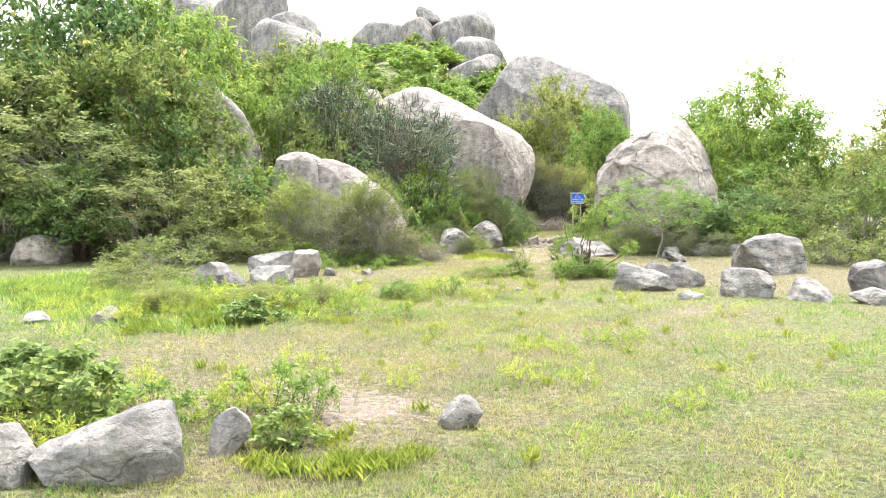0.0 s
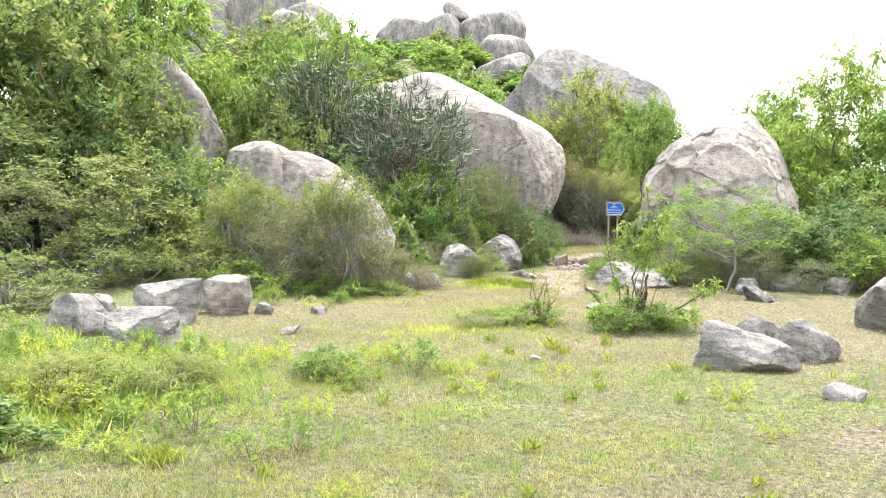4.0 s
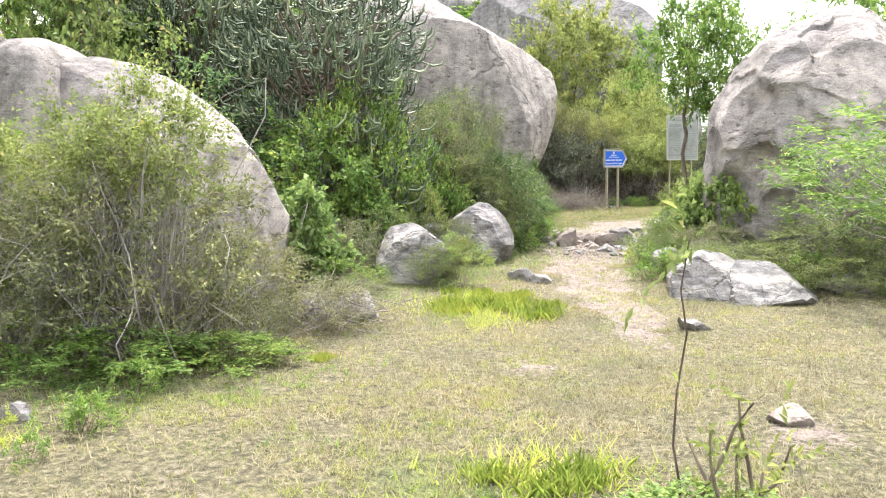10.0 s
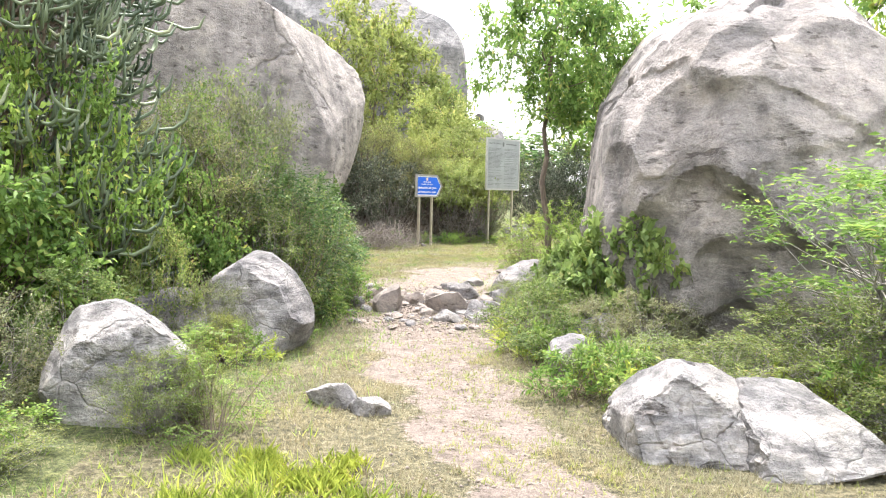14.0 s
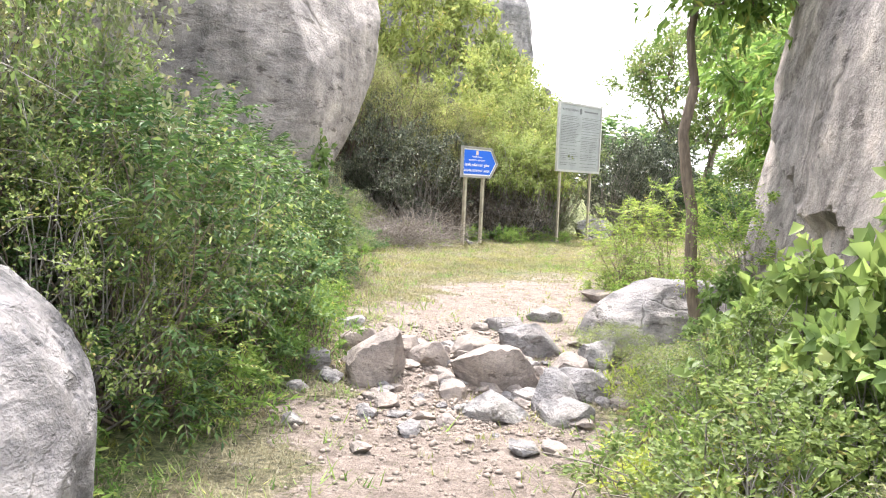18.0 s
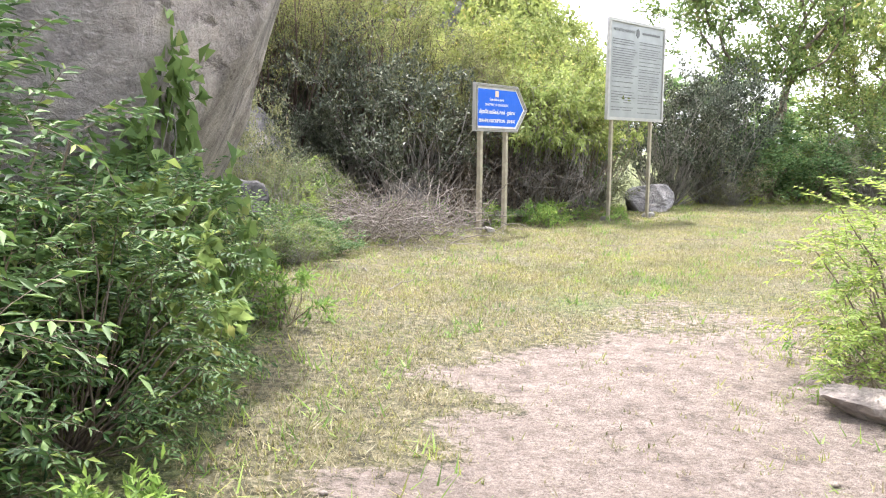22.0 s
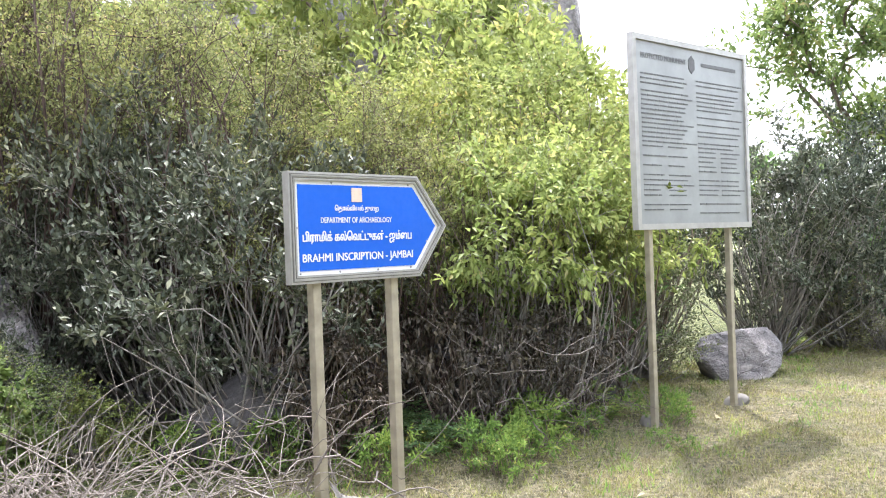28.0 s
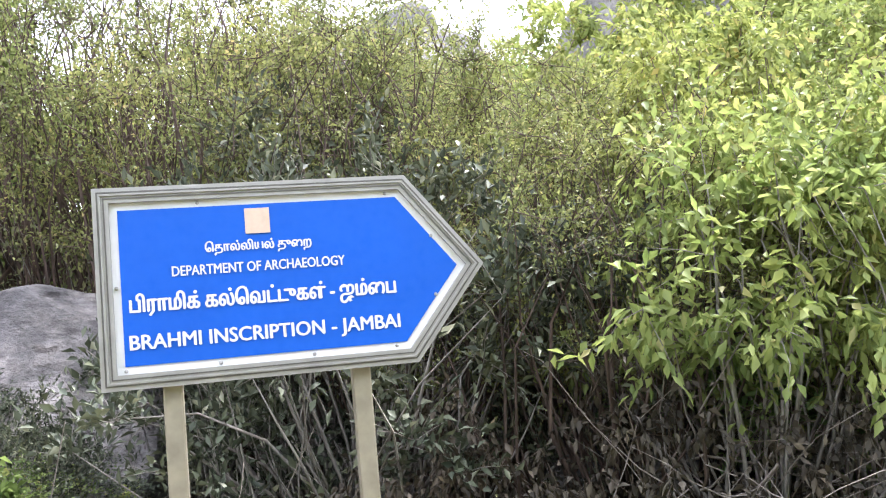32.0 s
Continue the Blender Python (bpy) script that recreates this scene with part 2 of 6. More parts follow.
# ground: bare earth, dry grass litter and green turf blended by the lay of the land
M_GROUND, nt, b = material("earth and thin turf", 0.95)
at = nt.nodes.new("ShaderNodeAttribute")
at.attribute_name = "cover"
sep = nt.nodes.new("ShaderNodeSeparateColor")
nt.links.new(at.outputs["Color"], sep.inputs["Color"])
g1, g2, g3 = noise_node(nt, 0.9, 6, 0.65), noise_node(nt, 19, 8, 0.78), noise_node(nt, 75, 5, 0.75)
turf = ramp(nt, g2, ((0.38, (0.045, 0.04, 0.02)), (0.5, (0.15, 0.132, 0.068)), (0.62, (0.31, 0.27, 0.165))))
green = ramp(nt, g2, ((0.38, (0.035, 0.044, 0.014)), (0.5, (0.12, 0.14, 0.045)), (0.62, (0.25, 0.255, 0.10))))
dirt = ramp(nt, g2, ((0.34, (0.155, 0.12, 0.098)), (0.5, (0.262, 0.212, 0.18)), (0.66, (0.36, 0.302, 0.262))))
lump = noise_node(nt, 4.2, 9, 0.66)
dirt = mix(nt, 1.0, dirt, ramp(nt, lump, ((0.36, (0.62, 0.59, 0.57)), (0.47, (0.95, 0.93, 0.92)), (0.6, (1.08, 1.07, 1.06)))), "MULTIPLY")


def edge(nt, mask, n, k):
    """A mask frayed by noise."""
    ma = nt.nodes.new("ShaderNodeMath")
    ma.operation = "MULTIPLY_ADD"
    nt.links.new(n, ma.inputs[0])
    ma.inputs[1].default_value = k
    nt.links.new(mask, ma.inputs[2])
    mr = nt.nodes.new("ShaderNodeMapRange")
    mr.interpolation_type = "SMOOTHSTEP"
    mr.inputs["From Min"].default_value, mr.inputs["From Max"].default_value = 0.42 + k / 2, 0.62 + k / 2
    nt.links.new(ma.outputs[0], mr.inputs["Value"])
    return mr.outputs["Result"]


col = mix(nt, edge(nt, sep.outputs["Green"], mix(nt, 0.4, g1, g2), 1.8), turf, green)
col = mix(nt, edge(nt, sep.outputs["Red"], mix(nt, 0.55, noise_node(nt, 2.0, 6, 0.7), g2), 2.4), col, dirt)
speck = ramp(nt, g3, ((0.32, (0.45, 0.44, 0.42)), (0.5, (1, 1, 1)), (0.68, (1.3, 1.27, 1.22))))
col = mix(nt, 1.0, col, speck, "MULTIPLY")
nt.links.new(col, b.inputs["Base Color"])
bump(nt, b, mix(nt, 0.55, mix(nt, 0.35, g2, g3), lump), 1.0, 0.13)


def plain(name, colour, rough=0.5, metal=0.0, vary=0.1, scale=12):
    m, nt, b = material(name, rough)
    b.inputs["Metallic"].default_value = metal
    f = noise_node(nt, scale, 4)
    lo, hi = tuple(c * (1 - vary) for c in colour), tuple(min(1, c * (1 + vary)) for c in colour)
    nt.links.new(ramp(nt, f, ((0.3, lo), (0.7, hi))), b.inputs["Base Color"])
    rr = ramp(nt, noise_node(nt, 30, 3), ((0.3, (rough * 0.85,) * 3), (0.7, (min(1, rough * 1.2),) * 3)))
    nt.links.new(rr, b.inputs["Roughness"])
    return m


M_STEEL = plain("brushed stainless steel", (0.41, 0.395, 0.365), 0.5, 0.5, 0.12)
M_POST = plain("weathered steel tube", (0.40, 0.355, 0.27), 0.45, 0.45, 0.18)
# darker steel that paints the shade of recesses on the sign frame
M_RECESS_SHADE = plain("dark steel for recess shade", (0.16, 0.15, 0.135), 0.5, 0.5, 0.2)
M_BLUE = plain("blue enamel", (0.0, 0.105, 0.60), 0.6, 0.0, 0.05, 3)
M_WHITE = plain("white paint", (0.78, 0.78, 0.76), 0.6, 0.0, 0.04)
M_EMBLEM = plain("faded paper emblem", (0.72, 0.55, 0.42), 0.7, 0.0, 0.08, 40)
M_PLATE = plain("etched steel plate", (0.30, 0.31, 0.30), 0.45, 0.25, 0.15, 3)
M_ETCH = plain("dark etched lettering", (0.13, 0.13, 0.13), 0.7, 0.0, 0.1)
M_PEBBLE = plain("gravel", (0.25, 0.205, 0.172), 0.95, 0.0, 0.3, 60)
M_CONC = plain("cement footing", (0.17, 0.157, 0.138), 0.95, 0.0, 0.2, 20)


# ---- helpers for meshes ----
def part(name, bm, mat, parent=None, label=""):
    me = bpy.data.meshes.new(name)
    bm.to_mesh(me)
    bm.free()
    me.materials.append(mat)
    ob = new(name, me)
    if parent:
        ob.parent = parent
    if label:
        ob["label"] = label
    return ob


def part_arrays(name, verts, faces, mat, parent=None, smooth=False):
    """One mesh from arrays of corners and faces (all with the same number of sides)."""
    me = bpy.data.meshes.new(name)
    verts, faces = np.asarray(verts, np.float32), np.asarray(faces, np.int32)
    k = faces.shape[1]
    me.vertices.add(len(verts))
    me.vertices.foreach_set("co", verts.ravel())
    me.loops.add(faces.size)
    me.loops.foreach_set("vertex_index", faces.ravel())
    me.polygons.add(len(faces))
    me.polygons.foreach_set("loop_start", np.arange(0, faces.size, k, dtype=np.int32))
    if smooth:
        me.polygons.foreach_set("use_smooth", np.ones(len(faces), bool))
    me.update(calc_edges=True)
    me.materials.append(mat)
    ob = new(name, me)
    if parent:
        ob.parent = parent
    return ob


def box(bm, cx, cy, cz, sx, sy, sz, bevel=0.0):
    r = bmesh.ops.create_cube(bm, size=1.0, matrix=Matrix.Translation((cx, cy, cz)) @ Matrix.Diagonal((sx, sy, sz, 1)))
    if bevel:
        edges = list({e for v in r["verts"] for e in v.link_edges})
        bmesh.ops.bevel(bm, geom=edges, offset=bevel, segments=2, affect="EDGES", profile=0.5)


def smoothstep(a, b_, v):
    u = np.clip((v - a) / (b_ - a), 0, 1)
    return u * u * (3 - 2 * u)


# ---- ground ----
PATH_LINE = ((3.4, -24.0, 0.18), (2.55, -20.6, 0.22), (1.9, -18.3, 0.32), (1.38, -16.2, 0.42), (1.12, -14.6, 0.48), (0.95, -12.6, 0.7),
             (1.0, -10.6, 0.85), (1.0, -8.8, 0.95), (1.2, -7.4, 0.9), (1.8, -5.6, 0.7), (2.4, -4.2, 0.5))
LEFT_EDGE = ((-60, -5), (-43, -4), (-34, -2.2), (-29, -2.6), (-25, -2.6), (-22.5, -1.7), (-19.8, -1.0), (-17, -0.35), (-14.7, 0.05), (-12.5, 0.05),
             (-10, 0), (-8.2, -0.2), (-6, -0.6), (-3.6, -1.4), (-1.5, -1.5), (0, -0.9), (3, 0.2), (5, 1.4), (8, 4), (9.3, 7), (12, 12))
RIGHT_EDGE = ((-60, 18), (-43, 16), (-28, 12), (-20, 11), (-18, 8), (-16.5, 4.8), (-15.4, 2.3), (-13, 1.8), (-11, 1.9), (-9, 1.8), (-7.5, 2.2),
              (-6, 3.5), (-4, 9), (0, 13), (7.6, 13), (12, 13))


def along(table, y):
    return np.interp(y, [r[0] for r in table], [r[1] for r in table])


def path_amount(x, y):
    ys = [p[1] for p in PATH_LINE]
    cx, w = np.interp(y, ys, [p[0] for p in PATH_LINE]), np.interp(y, ys, [p[2] for p in PATH_LINE])
    cx = cx + 0.10 * np.sin(2.3 * y + 0.6) + 0.05 * np.sin(6.1 * y + 2.0 * x)
    w = w * (1 + 0.18 * np.sin(3.7 * y + 1.0) + 0.14 * np.sin(9.1 * y + 3.0 * x))
    a = 1 - smoothstep(w * 0.55, w * 1.7, np.abs(x - cx))
    return a * smoothstep(-22.5, -18.3, y) * (1 - smoothstep(-6.8, -4.0, y))


def ripple(x, y):
    return (np.sin(1.7 * x + 0.6 * y) * np.sin(1.1 * y - 0.5 * x) * 0.5 + np.sin(0.53 * x - 0.81 * y + 1.3) * 0.5
            + 0.3 * np.sin(4.3 * x + 1.1) * np.sin(3.7 * y + 0.4))


def ground_z(x, y):
    z = np.interp(y, [-60, -14, -11.0, -10.2, -6, 60], [-0.17, -0.19, -0.2, -0.06, 0, 0]) + 0.02 * ripple(x, y)
    z = z - 0.03 * path_amount(x, y)
    inside = np.minimum(x - along(LEFT_EDGE, y), along(RIGHT_EDGE, y) - x)
    z = z + 0.12 * smoothstep(0.0, 3.0, -inside)
    hill = 17.5 * smoothstep(1.0, 9.0, -inside) * np.exp(-((x + 33) / 27) ** 2 - ((y - 68) / 40) ** 2)
    rise = 2.6 * smoothstep(-4, -14, x) * smoothstep(-26, -8, y)
    far = smoothstep(100, 400, np.hypot(x, y))
    return (z + hill + rise) * (1 - far) - 1.0 * far


def spread(a, b_, step, reach, n):
    core = np.arange(a, b_ + 1e-6, step)
    out = np.geomspace(1, reach, n)
    return np.concatenate([a - out[::-1] + 1 - step, core, b_ + out - 1 + step])


gx, gy = spread(-8, 12, 0.16, 1800, 34), spread(-46, 12, 0.16, 1800, 34)
X, Y = np.meshgrid(gx, gy)
Z = ground_z(X, Y)
nx, ny = len(gx), len(gy)
idx = np.arange(nx * ny).reshape(ny, nx)
quads = np.stack([idx[:-1, :-1], idx[:-1, 1:], idx[1:, 1:], idx[1:, :-1]], -1).reshape(-1, 4)
ground = part_arrays("ground", np.stack([X, Y, Z], -1).reshape(-1, 3), quads, M_GROUND, smooth=True)
tagged(ground, "dry grassy clearing with bare earth path", "ground", kind="structure")
BARE = ((4.4, -37.3, 0.9, 0.75), (3.6, -36.6, 1.0, 0.5), (4.5, -30.4, 0.35, 0.7), (3.4, -22.9, 0.45, 0.75), (1.1, -28.2, 0.4, 0.7), (1.55, -21.6, 0.35, 0.7), (6.6, -30.2, 0.8, 0.5),
        (2.0, -26.0, 0.5, 0.45), (0.2, -24.5, 0.9, 0.4), (1.8, -5.0, 0.9, 0.6), (0.6, 0.0, 0.5, 0.35))
LUSH = ((5.5, -40.5, 2.2), (4.0, -34.0, 2.5), (1.0, -32.0, 1.8), (3.4, -29.0, 1.8), (2.5, -26.2, 1.2), (1.5, -24.0, 0.9), (7.5, -31.5, 1.5),
        (1.0, -4.2, 2.4), (3.0, 6.2, 1.6), (1.2, 2.4, 0.9), (6.0, 7.5, 1.6), (-1.0, -23.0, 1.2))
# dry turf spots; the first also browns the grass in place of shade
DRY_SHADY = ((-0.8, -5.0, 1.4), (3.0, -36.0, 1.7), (4.2, -37.6, 1.1), (5.9, -32.3, 0.8), (7.1, -30.4, 0.7), (1.6, -34.6, 1.1), (4.9, -34.6, 0.4))
bare = path_amount(X, Y)
for cx, cy, r, a in BARE:
    bare = np.maximum(bare, a * np.exp(-((X - cx) ** 2 + (Y - cy) ** 2) / r ** 2))
lush = np.zeros_like(X) + 0.15
for cx, cy, r in LUSH:
    lush = np.maximum(lush, 0.62 * np.exp(-((X - cx) ** 2 + (Y - cy) ** 2) / r ** 2))
lush = np.maximum(lush, 0.62 * smoothstep(-25, -29, Y))
for cx, cy, r in DRY_SHADY:
    lush = lush * (1 - 0.85 * np.exp(-((X - cx) ** 2 + (Y - cy) ** 2) / r ** 2))
lush = np.maximum(lush, 0.22 * smoothstep(-7, -4, Y))
lush = np.maximum(lush, (X < along(LEFT_EDGE, Y) - 0.3) * 1.2)
lush = np.maximum(lush, (X > along(RIGHT_EDGE, Y)) * 0.8)
cover = ground.data.color_attributes.new("cover", "FLOAT_COLOR", "POINT")
cover.data.foreach_set("color", np.stack([bare, lush, 0 * bare, 1 + 0 * bare], -1).ravel().astype(np.float32))


# ---- rocks ----
def stone_mesh(seed, planes, p=7.0, detail=4, rough=0.06, crack=0.0, terrace=0.0, ledges=(), chips=0, deep=0.06, where=None, strata=None, dents=()):
    """A rounded block: directions cut by flat faces (x, y, z, distance), then worn and chipped; strata: a direction, layers and their relief; dents: hollows (x, y, z, radius, depth)."""
    bm = bmesh.new()
    bmesh.ops.create_icosphere(bm, subdivisions=detail, radius=1.0)
    P = np.array([q[:3] for q in planes], float)
    P /= np.linalg.norm(P, axis=1)[:, None]
    H = np.array([q[3] for q in planes], float)
    off = Vector((seed * 3.17, seed * 1.71, seed * 0.93))
    size = H.mean()
    rng = random.Random(seed * 7 + 1)
    C = []
    while len(C) < chips:
        d = np.array([rng.gauss(0, 1), rng.gauss(0, 1), rng.gauss(0, 0.8)])
        d /= np.linalg.norm(d)
        if where and not where(d):
            continue
        s = np.maximum(P @ d, 0) / H
        C.append((d, (s ** p).sum() ** (-1 / p) * (1 - deep * rng.uniform(0.3, 1.3))))
    CD, CH = np.array([c[0] for c in C]).reshape(-1, 3), np.array([c[1] for c in C])
    for v in bm.verts:
        d = np.array(v.co.normalized())
        s = np.maximum(P @ d, 0) / H
        r = (s ** p).sum() ** (-1 / p)
        c = Vector(d * r)
        q = c / size
        n = noise.fractal(q * 1.5 + off, 0.9, 2.1, 5) * rough + noise.noise(q * 0.7 + off) * rough * 1.2
        if crack:
            n -= crack * max(0.0, 1 - abs(noise.noise(q * 1.1 + off * 2)) * 9)
        if terrace:
            w = (noise.noise(q * 1.3 + off * 1.3) + 0.5 * noise.noise(Vector((q.x, q.y, q.z * 2.2)) * 2.4 - off)) * 3.0
            k = math.floor(w)
            u = min(1.0, max(0.0, (w - k - 0.82) / 0.18))
            n += terrace * (k + u * u * (3 - 2 * u)) * 0.33
        if strata:
            w = (q.x * strata[0] + q.y * strata[1] + q.z * strata[2]) * strata[3] + 1.6 * noise.noise(q * 1.2 - off) + 0.5 * noise.noise(q * 4.0 + off)
            n += strata[4] * ((w - math.floor(w)) ** 0.6 - 0.6) * (0.4 + 1.2 * abs(noise.noise(q * 1.7 + off * 0.7)))
        c = c * (1 + n)
        if chips:
            q = np.array(c)
            q2 = q + 0.035 * size * np.array(noise.noise_vector(c / size * 2.3 + off))
            for k in np.nonzero(CD @ q2 > CH)[0]:
                o = CD[k] @ q2 - CH[k]
                if o > 0:
                    q, q2 = q - CD[k] * o * 0.9, q2 - CD[k] * o * 0.9
            c = Vector(q)
        for px_, py_, pz_, r_, depth in dents:
            w = max(0.0, Vector((c.x - px_, c.y - py_, c.z - pz_)).length / r_ + 0.45 * noise.noise(c * 1.6 + off))
            c = c * (1 - depth / max(c.length, 0.3) * max(0.0, 1 - w * w) ** 0.8)
        for lx, ly, lz, at_, depth in ledges:
            s = lx * c.x + ly * c.y + lz * c.z - at_ + 0.32 * noise.fractal(c * 0.9 + off, 0.8, 2.0, 4)
            u = min(1.0, max(0.0, (0.05 - s) / 0.1))
            flat_ = math.hypot(c.x, c.y)
            k = 1 - depth * u * (1 - min(1.0, max(0.0, -s / 1.6))) / max(flat_, 0.2)
            c = Vector((c.x * k, c.y * k, c.z))
        v.co = c
    for f in bm.faces:
        f.smooth = True
    return bm


def block_planes(rng, sx, sy, sz, extra=8):
    w = [rng.uniform(-0.5, 0.5) for _ in range(8)]
    pl = [(1, w[0], 0.25 + w[1], sx * 0.97), (-1, w[2], 0.25 + w[3], sx * 0.97), (w[4], 1, 0.3, sy), (w[5], -1, 0.35, sy), (w[6] * 0.8, w[7] * 0.8, 1, sz * 0.95), (0, 0, -1, sz)]
    for _ in range(extra):
        a, e = rng.uniform(0, 6.283), rng.uniform(-0.6, 1.2)
        d = (math.cos(a) * math.cos(e), math.sin(a) * math.cos(e), math.sin(e))
        h = math.sqrt((d[0] * sx) ** 2 + (d[1] * sy) ** 2 + (d[2] * sz) ** 2)
        pl.append((*d, h * rng.uniform(0.70, 0.95)))
    return pl


def rock(name, x, y, sx, sy, sz, rz=0, mat=None, seed=1, sink=0.25, p=24.0, detail=3, rough=0.05, tilt=0, label="", category="rock", group=""):
    """A loose broken stone of half sizes sx, sy, sz, bedded in the ground."""
    rng = random.Random(seed)
    bm = stone_mesh(seed, block_planes(rng, sx, sy, sz, 7), p, detail, rough, 0.02, 0.03, (), 14, 0.2, None, (rng.uniform(-0.5, 0.5), rng.uniform(-0.3, 0.3), 0.9, rng.uniform(4, 7), 0.05) if detail > 3 else None)
    ob = part(name, bm, mat or M_GREY)
    ob.data.set_sharp_from_angle(angle=radians(24))
    z = float(ground_z(np.array(x), np.array(y)))
    ob.matrix_basis = pose(x, y, z + sz * (1 - 2 * sink), tilt, 0, rz)
    return tagged(ob, label or "grey granite rock half bedded in the grass", category, group)


def boulder(name, centre, planes, mat, seed, p=8.0, rough=0.03, label="", crack=0.012, terrace=0.02, ledges=(), chips=0, deep=0.05, where=None, detail=6, strata=None, dents=()):
    ob = part(name, stone_mesh(seed, planes, p, detail, rough, crack, terrace, ledges, chips, deep, where, strata, dents), mat)
    if chips:
        ob.data.set_sharp_from_angle(angle=radians(26))
    ob.location = centre
    return tagged(ob, label, "boulder")


boulder("boulder", (-4.65, -4.9, 3.0),
        ((0.5, -0.02, 0.86, 2.82), (0.85, 0.07, 0.52, 4.8), (0.96, 0.19, -0.22, 4.12), (0.7, 0.03, 0.71, 3.61), (0.85, 0.32, -0.42, 4.12), (0.9, 0.4, -0.19, 3.64), (-1, 0, 0, 4.5), (0, -0.99, -0.12, 3.25), (0, -0.75, 0.66, 3.8), (0, 1, 0, 3.2),
         (0, 0.71, 0.71, 3.6), (0, 0, -1, 3.3), (-0.51, 0, 0.86, 4.2)), M_ROCK, 3, 12.0, 0.02,
        "huge rounded pinkish granite boulder overhanging the path", 0.012, 0.035, (), 60, 0.035, lambda d: d[2] < 0.35, 7)
boulder("boulder", (-4.0, -18.5, 0.9),
        ((0.10, -0.07, 0.99, 1.86), (0.58, 0.27, 0.77, 1.48), (0.79, 0.37, 0.49, 1.72), (0.91, 0.42, 0.05, 1.9), (-1, 0, 0.1, 1.7), (0.19, -0.94, 0.28, 1.5), (0, 1, 0, 1.4), (0, 0, -1, 2.3), (0.3, -0.6, 0.75, 1.7)),
        M_ROCK, 5, 16.0, 0.03, "sloping pale granite boulder behind thorny bushes", 0.02, 0.03, ((-0.35, 0.15, 1, -0.15, 0.07),), 40, 0.07, lambda d: d[2] < 0.5, 7)
boulder("boulder", (-5.3, -18.9, 1.2),
        ((-0.3, -0.31, 0.9, 1.86), (-0.04, -0.19, 0.98, 1.87), (0.43, 0.2, 0.88, 1.75), (-1, 0, 0, 1.0), (1, 0.1, 0.25, 1.0), (0.19, -0.96, 0.19, 1.3), (0, 1, 0, 1.2), (0, 0, -1, 2.3)),
        M_ROCK, 15, 14.0, 0.03, "rounded pale lobe of a split granite boulder", 0.02, 0.03, (), 20, 0.06, lambda d: d[2] < 0.4, 6)
boulder("boulder", (-10.3, -15.5, 2.4), ((0.68, 0.48, 0.55, 1.77), (0.76, 0.56, 0.33, 1.51), (-1, 0, 0, 2.6), (1, 0, 0, 1.75), (0, 0, 1, 3.4), (0, -1, 0.2, 1.8), (0, 1, 0, 2), (0, 0, -1, 2.6)),
        M_ROCK, 8, 14.0, 0.03, "rounded granite boulder on the slope among trees", 0.02, 0.03)
boulder("boulder", (4.65, -12.25, 1.6),
        ((-0.87, 0.04, 0.5, 1.8), (-0.66, -0.03, 0.75, 2.25), (-0.45, -0.09, 0.89, 2.06), (-0.26, -0.12, 0.96, 2.2), (0.69, -0.08, 0.72, 2.56), (-0.99, 0.08, 0.15, 2.1), (0.2, -0.26, 0.95, 3.0),
         (0.59, -0.35, 0.73, 2.19), (-0.96, 0.29, -0.01, 2.64), (-0.9, 0.26, 0.35, 2.57), (1, 0, 0.2, 2.6), (0, -1, 0.12, 2.55), (0, 1, 0, 3.2), (0, 0, -1, 2.1), (0.1, -0.93, -0.36, 2.5), (-0.1, -0.7, 0.7, 2.15),
         (-0.55, -0.8, -0.12, 2.4)), M_ROCK, 12, 18.0, 0.045,
        "large granite boulder with a dark undercut front", 0.03, 0.045,
        ((0.5, 0.2, 1, 0.35, 0.06), (-0.45, 0.1, 1, -0.1, 0.05), (0.1, -0.3, 1, -0.85, 0.12)), 110, 0.10, lambda d: d[2] < 0.45 and d[1] < 0.1, 7, (-0.3, 0.15, 0.95, 2.6, 0.04),
        ((-1.45, -1.9, 0.5, 0.75, 0.22), (-1.0, -2.1, -0.75, 0.95, 0.30), (-1.95, -1.3, 0.15, 0.6, 0.16), (-0.5, -2.2, -1.2, 1.0, 0.35), (-1.6, -1.7, -0.35, 0.6, 0.14),
         (-0.8, -2.1, 0.05, 0.8, 0.12), (0.9, -2.3, -0.2, 0.9, 0.15)))
boulder("boulder", (-4.36, 18.0, 5.69),
        ((0.45, -0.11, 0.89, 5.37), (-0.75, -0.29, 0.6, 5.68), (0.19, -0.17, 0.97, 5.91), (0.91, -0.05, 0.41, 6.41), (1, -0.01, 0.06, 5.5), (-1, 0, 0, 8.0), (0, -1, 0.05, 3.1), (0, 1, 0, 3.6), (0, 0, -1, 6.2), (0, -0.6, 0.8, 5.86)),
        M_CLIFF, 21, 20.0, 0.025, "tall grey granite boulder standing above the bushes", 0.02, 0.03, ((0.2, 0, 1, 0.5, 0.12),), 30, 0.03, None, 6)

